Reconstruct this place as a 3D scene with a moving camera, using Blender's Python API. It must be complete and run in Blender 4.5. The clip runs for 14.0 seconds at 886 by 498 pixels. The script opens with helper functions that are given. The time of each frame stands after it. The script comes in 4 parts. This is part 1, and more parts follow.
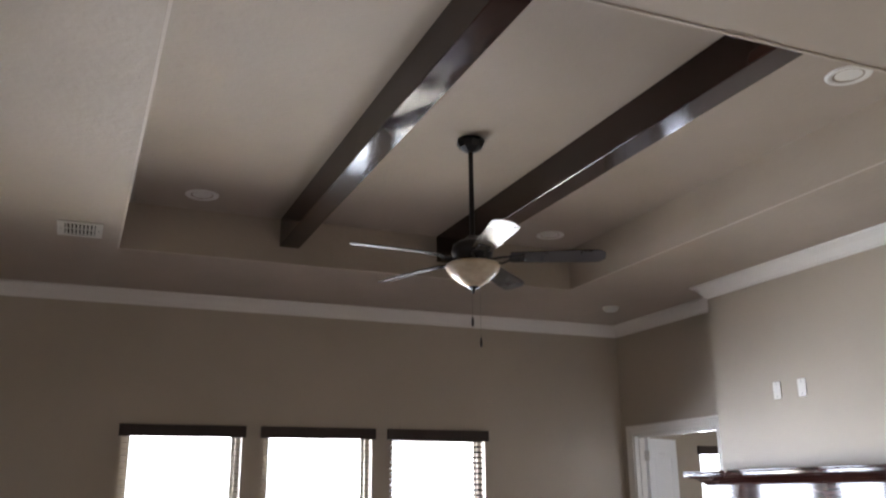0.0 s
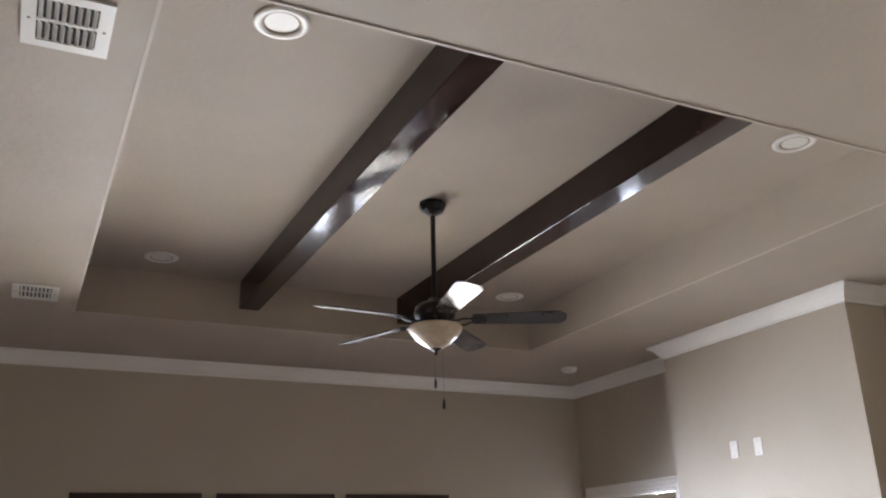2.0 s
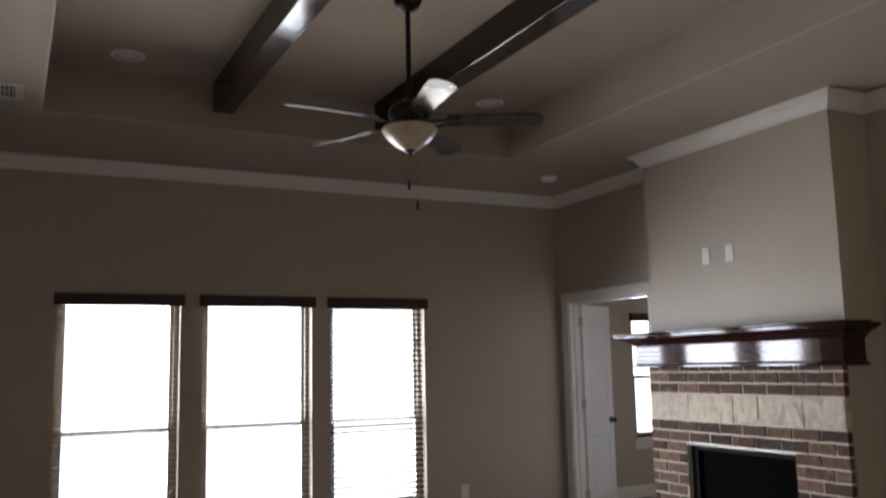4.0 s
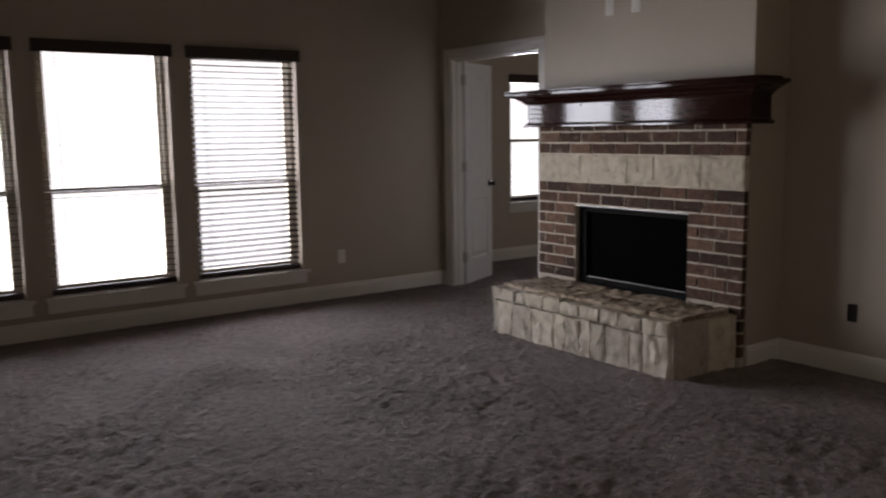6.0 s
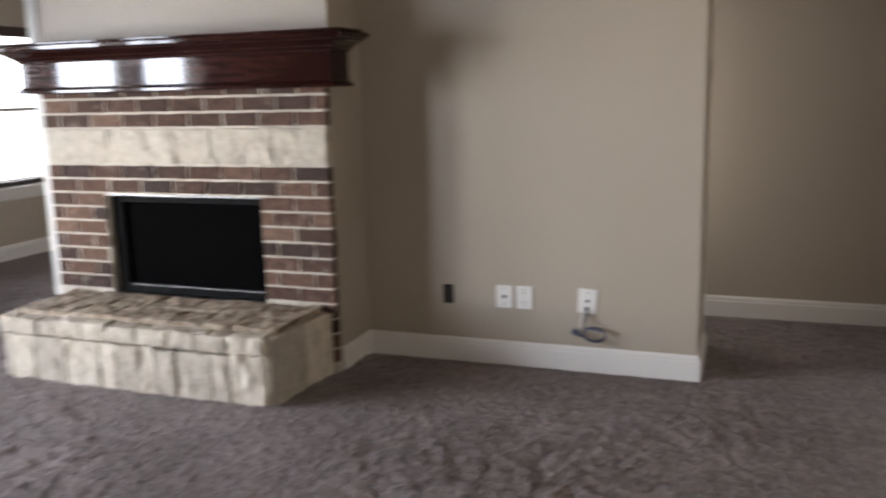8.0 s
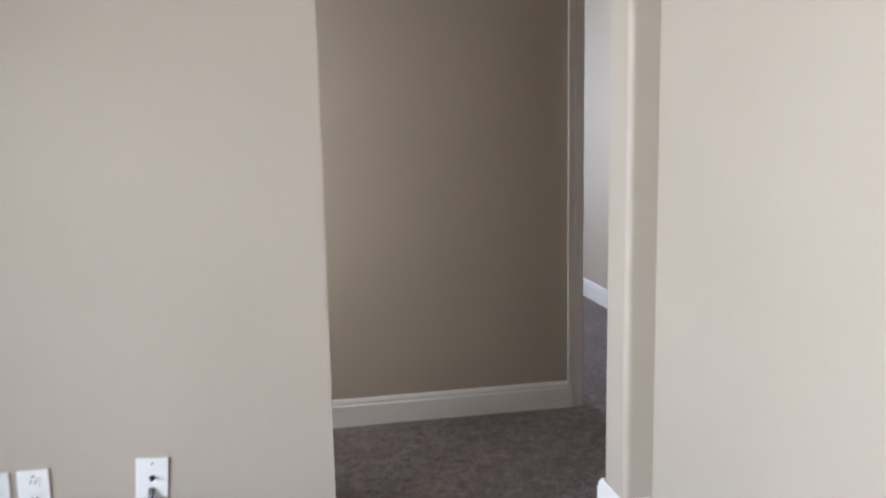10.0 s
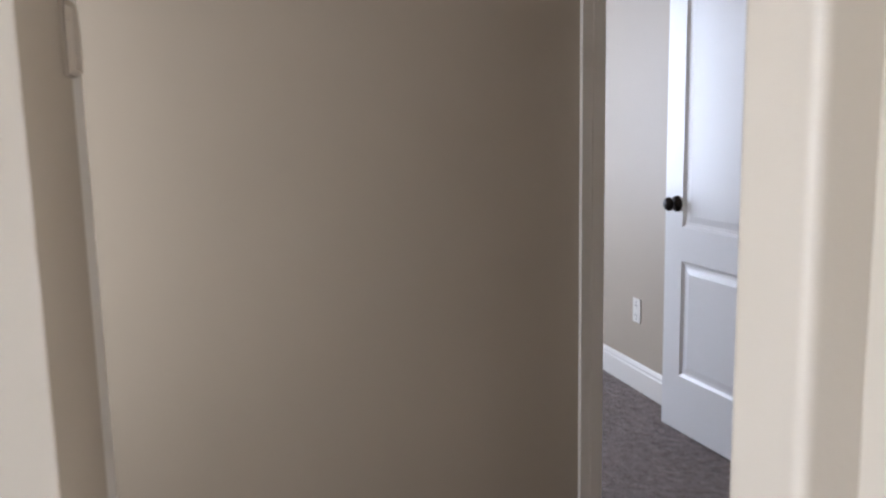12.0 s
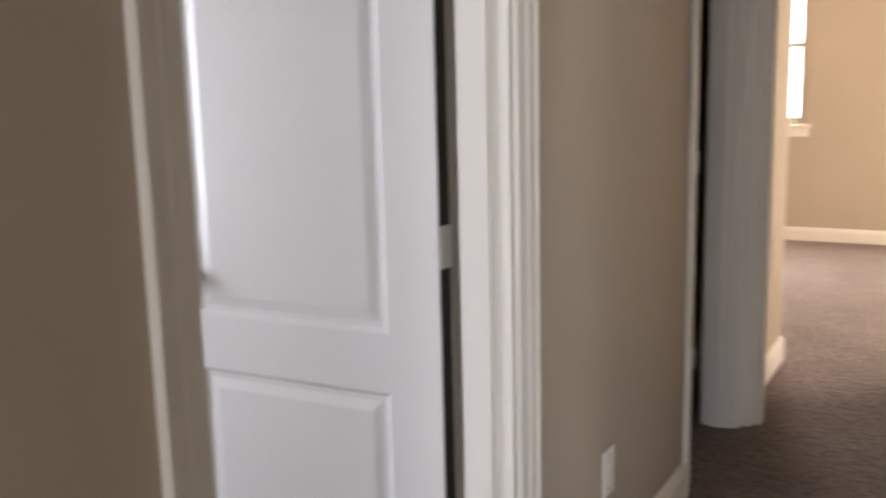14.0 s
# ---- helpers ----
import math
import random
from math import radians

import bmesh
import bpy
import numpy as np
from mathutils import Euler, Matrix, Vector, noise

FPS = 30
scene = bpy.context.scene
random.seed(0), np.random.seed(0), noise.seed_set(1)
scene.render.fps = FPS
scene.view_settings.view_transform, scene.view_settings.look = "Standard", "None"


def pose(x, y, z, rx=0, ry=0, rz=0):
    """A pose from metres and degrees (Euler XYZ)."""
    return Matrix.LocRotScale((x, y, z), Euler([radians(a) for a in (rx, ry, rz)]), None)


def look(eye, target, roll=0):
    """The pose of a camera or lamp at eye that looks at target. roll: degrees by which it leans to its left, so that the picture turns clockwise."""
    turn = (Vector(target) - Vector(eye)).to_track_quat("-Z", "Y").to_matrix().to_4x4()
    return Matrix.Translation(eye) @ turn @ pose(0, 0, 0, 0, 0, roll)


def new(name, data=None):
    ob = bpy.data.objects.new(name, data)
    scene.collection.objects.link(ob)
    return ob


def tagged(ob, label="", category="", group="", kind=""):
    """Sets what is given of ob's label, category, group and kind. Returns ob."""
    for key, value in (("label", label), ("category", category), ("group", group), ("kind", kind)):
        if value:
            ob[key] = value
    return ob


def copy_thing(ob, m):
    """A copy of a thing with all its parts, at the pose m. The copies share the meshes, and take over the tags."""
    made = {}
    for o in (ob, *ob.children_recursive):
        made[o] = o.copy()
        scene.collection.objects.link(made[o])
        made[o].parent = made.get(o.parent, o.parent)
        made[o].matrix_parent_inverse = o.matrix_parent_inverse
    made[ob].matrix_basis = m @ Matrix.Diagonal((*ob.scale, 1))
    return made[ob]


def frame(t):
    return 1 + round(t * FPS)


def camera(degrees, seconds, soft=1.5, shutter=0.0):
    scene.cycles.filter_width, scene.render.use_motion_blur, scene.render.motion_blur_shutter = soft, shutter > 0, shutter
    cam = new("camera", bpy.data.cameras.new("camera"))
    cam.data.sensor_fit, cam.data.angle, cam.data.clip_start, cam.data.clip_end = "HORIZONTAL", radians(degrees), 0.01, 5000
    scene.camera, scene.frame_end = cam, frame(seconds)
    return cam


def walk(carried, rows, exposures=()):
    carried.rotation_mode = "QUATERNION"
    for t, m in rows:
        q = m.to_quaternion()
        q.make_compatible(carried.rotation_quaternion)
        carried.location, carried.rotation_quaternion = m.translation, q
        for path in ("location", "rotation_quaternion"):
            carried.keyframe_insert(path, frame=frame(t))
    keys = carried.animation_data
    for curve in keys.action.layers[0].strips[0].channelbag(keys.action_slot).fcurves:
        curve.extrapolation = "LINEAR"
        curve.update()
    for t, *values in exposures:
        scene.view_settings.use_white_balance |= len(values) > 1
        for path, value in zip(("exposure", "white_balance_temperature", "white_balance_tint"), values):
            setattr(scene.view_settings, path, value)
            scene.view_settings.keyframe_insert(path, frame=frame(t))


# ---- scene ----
cam = camera(54.43, 14.0, soft=2.1, shutter=0.5)
PATH = [
    (0, look((-4.786, -6.981, 1.547), (-4.034, -5.210, 2.092), -0.53)),
    (0.5, look((-4.801, -6.971, 1.554), (-4.031, -5.238, 2.190), -0.82)),
    (1, look((-4.826, -6.980, 1.557), (-4.036, -5.274, 2.239), -1.14)),
    (1.5, look((-4.838, -6.995, 1.547), (-4.028, -5.303, 2.243), -1.49)),
    (2, look((-4.840, -7.003, 1.538), (-4.008, -5.315, 2.217), -1.62)),
    (2.2, look((-4.838, -7.000, 1.536), (-3.997, -5.310, 2.198), -1.73)),
    (4.3, look((-4.725, -6.954, 1.457), (-3.831, -5.173, 1.636), -0.98)),
    (4.5, look((-4.717, -6.938, 1.447), (-3.822, -5.153, 1.561), -0.86)),
    (5, look((-4.741, -6.835, 1.410), (-3.827, -5.059, 1.313), -1.17)),
    (5.5, look((-4.711, -6.656, 1.418), (-3.707, -4.943, 1.177), -1.42)),
    (6, look((-4.672, -6.417, 1.397), (-3.504, -4.816, 1.130), -0.79)),
    (6.5, look((-4.598, -6.163, 1.395), (-3.284, -4.681, 1.119), -0.69)),
    (7, look((-4.478, -5.858, 1.368), (-3.014, -4.521, 1.103), -0.77)),
    (7.5, look((-4.409, -5.536, 1.396), (-2.727, -4.501, 1.085), -0.93)),
    (8, look((-4.083, -5.414, 1.414), (-2.241, -4.731, 1.043), -1.41)),
    (8.5, look((-3.769, -5.306, 1.367), (-1.823, -5.004, 1.016), -1.59)),
    (9, look((-3.421, -5.098, 1.419), (-1.456, -5.158, 1.050), -2.96)),
    (9.2, look((-3.205, -4.985, 1.412), (-1.250, -5.183, 1.042), -2.72)),
    (11.3, look((-1.511, -5.199, 1.378), (0.406, -5.675, 1.063), -0.66)),
    (11.6, look((-1.247, -5.253, 1.392), (0.656, -5.763, 1.049), -0.93)),
    (12, look((-0.942, -5.330, 1.346), (0.957, -5.872, 1.031), -1.15)),
    (12.5, look((-0.591, -5.363, 1.378), (1.276, -6.008, 1.065), -0.79)),
    (13, look((-0.131, -5.436, 1.396), (1.595, -6.389, 1.058), -1.71)),
    (13.3, look((0.083, -5.510, 1.341), (1.644, -6.725, 1.042), -1.24)),
    (13.5, look((0.215, -5.586, 1.361), (1.648, -6.938, 1.045), -1.31)),
    (13.6, look((0.281, -5.624, 1.371), (1.634, -7.061, 1.046), -1.35)),
    (14, look((0.480, -5.722, 1.356), (1.502, -7.410, 1.034), -1.39)),
]
EXPO = [(0, -0.75, 5950, 14), (1.4, -0.75, 5900, 14), (2.2, -0.4, 5950, 14), (4.3, -1.8, 6200, 15), (5.0, -2.1, 6350, 16), (5.5, -2.4, 6500, 18), (6.0, -2.55, 6550, 18), (6.7, -2.4, 6600, 20), (7.1, -1.7, 6400, 17), (7.6, -0.95, 6150, 15), (8.0, -0.95, 6150, 14),
        (8.5, -0.78, 5750, 12), (9.2, -0.47, 5600, 12), (11.3, -0.22, 5650, 13), (12.0, -0.15, 5700, 13), (12.5, -0.25, 5850, 14), (13.0, -0.1, 6050, 14), (13.5, -0.05, 6400, 15), (14.0, -0.15, 6350, 14)]
walk(cam, PATH, EXPO)

# ---- world, sun, large lights ----
world = bpy.data.worlds.new("world")
scene.world = world
world.use_nodes = True
wn = world.node_tree
sky = wn.nodes.new("ShaderNodeTexSky")
sky.sky_type = "NISHITA"
sky.sun_disc = False
sky.sun_elevation = radians(50)
sky.sun_rotation = radians(160)
wn.links.new(sky.outputs[0], wn.nodes["Background"].inputs[0])
wn.nodes["Background"].inputs[1].default_value = 0.1
sun_data = bpy.data.lights.new("sun", "SUN")
sun_data.energy, sun_data.angle, sun_data.color = 3.0, radians(0.6), (1.0, 0.95, 0.88)
sun = new("sun", sun_data)
sun.matrix_world = look((0, -30, 40), (-12, 6, 0))


def sky_lamp(name, eye, target, w, h, watts, colour):
    """A lamp standing in for daylight, some of it at unseen, added openings."""
    d = bpy.data.lights.new(name, "AREA")
    d.shape, d.size, d.size_y, d.energy, d.color = "RECTANGLE", w, h, watts, colour
    ob = new(name, d)
    ob.matrix_world = look(eye, target)
    return ob


COOL, GROUND, WESTFILL = (0.88, 0.93, 1.0), (1.0, 0.81, 0.40), (1.0, 0.90, 0.80)
for wx in (-3.96, -2.93, -1.89):
    sky_lamp("window_daylight", (wx, 0.24, 1.18), (wx, -3, 1.18), 0.95, 1.8, 440, COOL)
sky_lamp("yard_daylight", (-2.9, 2.05, 0.12), (-2.9, -3, 3.4), 5.5, 1.2, 1750, GROUND)
# Lamp added at an unseen west opening to light chimney and hall.
sky_lamp("added_west_light", (-8.95, -6.1, 1.3), (0, -6.1, 1.3), 2.2, 2.0, 60, WESTFILL)
sky_lamp("north_room_daylight", (2.0, 0.98, 1.32), (2.0, -3, 1.32), 1.0, 1.5, 680, COOL)
# Unseen lamp added to brighten the hall wall; no window is known here.
sky_lamp("added_hall_light", (0.93, -4.53, 1.25), (0.93, -8, 1.1), 0.56, 1.5, 15, (1.0, 0.95, 0.88))
# Window out of view is assumed, since the open door leaf is lit.
sky_lamp("assumed_side_light", (4.48, -5.7, 1.4), (0, -5.7, 1.4), 1.2, 1.4, 105, (0.88, 0.92, 1.0))
sky_lamp("bedroom_daylight", (2.27, -14.8, 1.95), (2.27, -10, 1.95), 1.0, 1.6, 380, (1.0, 0.88, 0.76))
# Warm lamp added out of view to light the bedroom carpet.
sky_lamp("added_bedroom_light", (-2.05, -12.6, 1.5), (3, -12.6, 1.2), 1.6, 1.4, 300, (1.0, 0.78, 0.57))


# ---- materials ----
def mat(name, base, rough=0.6, metal=0.0, spec=0.5):
    m = bpy.data.materials.new(name)
    m.use_nodes = True
    b = m.node_tree.nodes["Principled BSDF"]
    b.inputs["Base Color"].default_value = (*base, 1)
    b.inputs["Roughness"].default_value = rough
    b.inputs["Metallic"].default_value = metal
    b.inputs["Specular IOR Level"].default_value = spec
    return m, m.node_tree, b


def coords(nt, scale=(1, 1, 1), kind="Object"):
    tc = nt.nodes.new("ShaderNodeTexCoord")
    mp = nt.nodes.new("ShaderNodeMapping")
    mp.inputs["Scale"].default_value = scale
    nt.links.new(tc.outputs[kind], mp.inputs["Vector"])
    return mp.outputs["Vector"]


def world_coords(nt, scale=(1, 1, 1)):
    g = nt.nodes.new("ShaderNodeNewGeometry")
    mp = nt.nodes.new("ShaderNodeMapping")
    mp.inputs["Scale"].default_value = scale
    nt.links.new(g.outputs["Position"], mp.inputs["Vector"])
    return mp.outputs["Vector"]


def noise_node(nt, vec, scale, detail=4.0, rough=0.55):
    n = nt.nodes.new("ShaderNodeTexNoise")
    n.inputs["Scale"].default_value, n.inputs["Detail"].default_value, n.inputs["Roughness"].default_value = scale, detail, rough
    nt.links.new(vec, n.inputs["Vector"])
    return n.outputs["Fac"]


def ramp(nt, fac, stops):
    r = nt.nodes.new("ShaderNodeValToRGB")
    while len(r.color_ramp.elements) < len(stops):
        r.color_ramp.elements.new(0.5)
    for e, (p, c) in zip(r.color_ramp.elements, stops):
        e.position, e.color = p, (*c, 1)
    nt.links.new(fac, r.inputs["Fac"])
    return r.outputs["Color"]


def mix(nt, fac, a, b, mode="MIX"):
    m = nt.nodes.new("ShaderNodeMix")
    m.data_type, m.blend_type = "RGBA", mode
    if hasattr(fac, "links"):
        nt.links.new(fac, m.inputs["Factor"])
    else:
        m.inputs["Factor"].default_value = fac
    nt.links.new(a, m.inputs["A"])
    nt.links.new(b, m.inputs["B"])
    return m.outputs["Result"]


def bump(nt, b, heights, dist):
    last = None
    for h, s in heights:
        n = nt.nodes.new("ShaderNodeBump")
        n.inputs["Strength"].default_value, n.inputs["Distance"].default_value = s, dist
        nt.links.new(h, n.inputs["Height"])
        if last:
            nt.links.new(last, n.inputs["Normal"])
        last = n.outputs["Normal"]
    nt.links.new(last, b.inputs["Normal"])


def paint(name, a, c, rough=0.55, peel=0.25, grain=70.0):
    """Rolled wall paint: faint mottling and orange-peel relief."""
    m, nt, b = mat(name, a, rough, spec=0.35)
    v = world_coords(nt)
    big = noise_node(nt, v, 1.3, 3)
    nt.links.new(ramp(nt, big, [(0.3, a), (0.7, c)]), b.inputs["Base Color"])
    bump(nt, b, [(noise_node(nt, v, grain, 3, 0.6), peel), (noise_node(nt, v, 9.0, 2), peel * 0.4)], 0.004)
    return m


WALL = paint("taupe_wall_paint", (0.42, 0.368, 0.295), (0.445, 0.390, 0.315), 0.5, 0.12)
CEIL = paint("taupe_ceiling_paint", (0.40, 0.348, 0.285), (0.45, 0.39, 0.32), 0.7, 0.75, 26.0)
TRIM = paint("white_trim_paint", (0.74, 0.72, 0.68), (0.78, 0.76, 0.72), 0.32, 0.02)
DOORP = paint("white_door_paint", (0.76, 0.76, 0.76), (0.79, 0.79, 0.79), 0.28, 0.03)
PLASTIC = paint("white_plastic", (0.78, 0.77, 0.73), (0.80, 0.79, 0.75), 0.35, 0.0)


def carpet_mat():
    m, nt, b = mat("grey_brown_carpet", (0.16, 0.13, 0.115), 0.95, spec=0.1)
    v = world_coords(nt)
    tuft = noise_node(nt, v, 95.0, 3, 0.75)
    clump = noise_node(nt, v, 26.0, 2, 0.6)
    stroke = noise_node(nt, v, 2.0, 4, 0.62)
    c1 = ramp(nt, tuft, [(0.3, (0.115, 0.088, 0.081)), (0.5, (0.210, 0.166, 0.154)), (0.7, (0.31, 0.252, 0.235))])
    c2 = ramp(nt, clump, [(0.36, (0.70, 0.69, 0.69)), (0.5, (1.0, 0.98, 0.98)), (0.64, (1.30, 1.29, 1.30))])
    c3 = ramp(nt, stroke, [(0.36, (0.80, 0.79, 0.78)), (0.62, (1.14, 1.13, 1.14))])
    nt.links.new(mix(nt, 1.0, mix(nt, 1.0, c1, c2, "MULTIPLY"), c3, "MULTIPLY"), b.inputs["Base Color"])
    b.inputs["Sheen Weight"].default_value = 0.35
    b.inputs["Sheen Roughness"].default_value = 0.45
    bump(nt, b, [(tuft, 0.8), (clump, 0.7)], 0.03)
    return m


CARPET = carpet_mat()


def wood_mat(name, dark, light, rough, stretch, scale=7.0, coat=0.0, relief=0.15):
    m, nt, b = mat(name, dark, rough)
    v = world_coords(nt, stretch)
    g = noise_node(nt, v, scale, 7, 0.6)
    blot = noise_node(nt, world_coords(nt), 2.2, 3)
    a = ramp(nt, g, [(0.35, dark), (0.65, light)])
    c = ramp(nt, blot, [(0.3, (0.65, 0.62, 0.6)), (0.7, (1.15, 1.12, 1.1))])
    nt.links.new(mix(nt, 1.0, a, c, "MULTIPLY"), b.inputs["Base Color"])
    nt.links.new(ramp(nt, g, [(0.3, (rough * 0.8,) * 3), (0.7, (min(1, rough * 1.35),) * 3)]), b.inputs["Roughness"])
    b.inputs["Coat Weight"].default_value = coat
    b.inputs["Coat Roughness"].default_value = 0.12
    bump(nt, b, [(g, relief)], 0.004)
    return m


BEAMW = wood_mat("dark_stained_beam_wood", (0.016, 0.008, 0.007), (0.032, 0.013, 0.010), 0.10, (5, 0.9, 5), 2.0, 0.0, 0.04)
MANTW = wood_mat("dark_cherry_mantel_wood", (0.018, 0.007, 0.006), (0.036, 0.013, 0.010), 0.06, (9, 1.0, 9), 6.0, 0.0, 0.0)
BEAMW.node_tree.nodes["Principled BSDF"].inputs["Specular IOR Level"].default_value = 0.32
BLINDW = wood_mat("dark_brown_blind_slat", (0.020, 0.010, 0.008), (0.036, 0.018, 0.013), 0.5, (0.8, 9, 9), 8.0)


def brick_mat():
    m, nt, b = mat("red_brown_brick", (0.16, 0.075, 0.05), 0.85, spec=0.25)
    oi = nt.nodes.new("ShaderNodeObjectInfo")
    v = world_coords(nt)
    tone = ramp(nt, oi.outputs["Random"], [(0.0, (0.048, 0.031, 0.025)), (0.35, (0.080, 0.046, 0.033)), (0.7, (0.118, 0.066, 0.046)), (1.0, (0.175, 0.108, 0.076))])
    mott = ramp(nt, noise_node(nt, v, 26, 5, 0.65), [(0.3, (0.5, 0.5, 0.52)), (0.6, (1.1, 1.08, 1.05)), (0.8, (1.7, 1.75, 1.7))])
    smear = noise_node(nt, v, 11, 4, 0.7)
    c = mix(nt, 1.0, tone, mott, "MULTIPLY")
    lime = ramp(nt, smear, [(0.0, (0.40, 0.35, 0.29)), (1.0, (0.40, 0.35, 0.29))])
    fac = ramp(nt, smear, [(0.60, (0, 0, 0)), (0.74, (0.55, 0.55, 0.55))])
    nt.links.new(mix(nt, fac, c, lime), b.inputs["Base Color"])
    bump(nt, b, [(noise_node(nt, v, 60, 5, 0.7), 0.6), (smear, 0.4)], 0.006)
    return m


BRICK = brick_mat()


def stone_mat(name, a, c, d, scale=9.0):
    m, nt, b = mat(name, a, 0.85, spec=0.25)
    oi = nt.nodes.new("ShaderNodeObjectInfo")
    v = world_coords(nt)
    n1 = ramp(nt, noise_node(nt, v, scale, 6, 0.65), [(0.3, d), (0.48, a), (0.7, c)])
    rnd = ramp(nt, oi.outputs["Random"], [(0.0, (0.82, 0.80, 0.77)), (1.0, (1.12, 1.1, 1.05))])
    nt.links.new(mix(nt, 1.0, n1, rnd, "MULTIPLY"), b.inputs["Base Color"])
    bump(nt, b, [(noise_node(nt, v, 45, 5, 0.7), 0.6), (noise_node(nt, v, 14, 4, 0.6), 0.7)], 0.012)
    return m


LIME = stone_mat("cream_limestone", (0.58, 0.53, 0.445), (0.68, 0.63, 0.545), (0.40, 0.35, 0.28), 13.0)
CAPST = stone_mat("brown_grey_flagstone", (0.36, 0.29, 0.22), (0.60, 0.54, 0.44), (0.08, 0.055, 0.04), 17.0)
MORTAR = stone_mat("pale_mortar", (0.54, 0.50, 0.43), (0.60, 0.56, 0.49), (0.42, 0.38, 0.32), 30.0)
BLACK = mat("soot_black_metal", (0.006, 0.006, 0.006), 0.7, 0.0, 0.06)[0]
SOOT = mat("firebox_lining", (0.012, 0.010, 0.009), 0.95, 0.0, 0.05)[0]
SCREEN = mat("dark_fire_glass", (0.002, 0.002, 0.002), 0.9, 0.0, 0.02)[0]
STEEL = mat("brushed_steel", (0.20, 0.20, 0.20), 0.45, 1.0)[0]
BRONZE = mat("oil_rubbed_bronze", (0.018, 0.014, 0.012), 0.28, 0.7)[0]
FANBLK = mat("black_fan_metal", (0.012, 0.011, 0.012), 0.3, 0.4)[0]
BLADE = wood_mat("dark_fan_blade", (0.022, 0.019, 0.018), (0.026, 0.022, 0.021), 0.28, (0.6, 0.6, 0.6), 2.0, 0.0, 0.0)
HINGE = mat("painted_hinge", (0.62, 0.60, 0.56), 0.35, 0.3)[0]
# Near-black for shade in gaps and holes, and for small dark fittings.
DARKSHADE = mat("gap_shade_and_dark_fitting", (0.02, 0.017, 0.014), 0.9)[0]
CABLE = mat("blue_grey_cable", (0.08, 0.09, 0.13), 0.5)[0]
VINYL = paint("tan_window_frame", (0.44, 0.40, 0.32), (0.48, 0.44, 0.36), 0.4, 0.02)


def alabaster():
    m, nt, b = mat("alabaster_glass", (0.70, 0.60, 0.44), 0.3)
    v = world_coords(nt, (1, 1, 2.5))
    nt.links.new(ramp(nt, noise_node(nt, v, 9, 5, 0.6), [(0.3, (0.55, 0.43, 0.28)), (0.55, (0.74, 0.65, 0.50)), (0.8, (0.82, 0.76, 0.64))]), b.inputs["Base Color"])
    b.inputs["Subsurface Weight"].default_value = 0.3
    b.inputs["Subsurface Radius"].default_value = (0.05, 0.04, 0.03)
    return m


ALAB = alabaster()


def glass_mat():
    m = bpy.data.materials.new("window_glass")
    m.use_nodes = True
    nt = m.node_tree
    nt.nodes.clear()
    out = nt.nodes.new("ShaderNodeOutputMaterial")
    tr = nt.nodes.new("ShaderNodeBsdfTransparent")
    gl = nt.nodes.new("ShaderNodeBsdfGlossy")
    gl.inputs["Roughness"].default_value = 0.02
    mx = nt.nodes.new("ShaderNodeMixShader")
    mx.inputs[0].default_value = 0.05
    nt.links.new(tr.outputs[0], mx.inputs[1])
    nt.links.new(gl.outputs[0], mx.inputs[2])
    nt.links.new(mx.outputs[0], out.inputs[0])
    return m


GLASS = glass_mat()


def grass_mat():
    m, nt, b = mat("dry_grass", (0.12, 0.11, 0.05), 0.95, spec=0.1)
    v = world_coords(nt)
    nt.links.new(ramp(nt, noise_node(nt, v, 3, 6, 0.7), [(0.3, (0.06, 0.08, 0.03)), (0.7, (0.20, 0.17, 0.09))]), b.inputs["Base Color"])
    return m


GRASS = grass_mat()


def glow_mat(name, colour, strength):
    m = bpy.data.materials.new(name)
    m.use_nodes = True
    nt = m.node_tree
    nt.nodes.clear()
    out, em = nt.nodes.new("ShaderNodeOutputMaterial"), nt.nodes.new("ShaderNodeEmission")
    em.inputs[0].default_value, em.inputs[1].default_value = (*colour, 1), strength
    nt.links.new(em.outputs[0], out.inputs[0])
    return m


# Paler beige: light caught on the tray edge is painted in; thermostat shares it.
CATCHBEIGE = paint("edge_catchlight_and_beige", (0.50, 0.45, 0.385), (0.55, 0.49, 0.42), 0.6, 0.2)
HAZE = glow_mat("bright_hazy_sky", (1.0, 0.985, 0.96), 8.0)


# ---- building helpers ----
def add_box(bm, x0, x1, y0, y1, z0, z1):
    x0, x1, y0, y1, z0, z1 = min(x0, x1), max(x0, x1), min(y0, y1), max(y0, y1), min(z0, z1), max(z0, z1)
    v = [bm.verts.new(p) for p in ((x0, y0, z0), (x1, y0, z0), (x1, y1, z0), (x0, y1, z0), (x0, y0, z1), (x1, y0, z1), (x1, y1, z1), (x0, y1, z1))]
    for q in ((0, 3, 2, 1), (4, 5, 6, 7), (0, 1, 5, 4), (1, 2, 6, 5), (2, 3, 7, 6), (3, 0, 4, 7)):
        bm.faces.new([v[i] for i in q])
    return v


def mesh_of(name, bm, material, smooth=False):
    me = bpy.data.meshes.new(name)
    bm.normal_update()
    bm.to_mesh(me)
    bm.free()
    me.materials.append(material)
    if smooth:
        for p in me.polygons:
            p.use_smooth = True
    return me


def bevelled(bm, w, seg=1):
    bmesh.ops.bevel(bm, geom=list(bm.edges), offset=w, segments=seg, affect="EDGES", clamp_overlap=True)
    return bm


def solid(boxes, bev=0.0, seg=1):
    bm = bmesh.new()
    for b in boxes:
        add_box(bm, *b)
    if bev:
        bevelled(bm, bev, seg)
    return bm


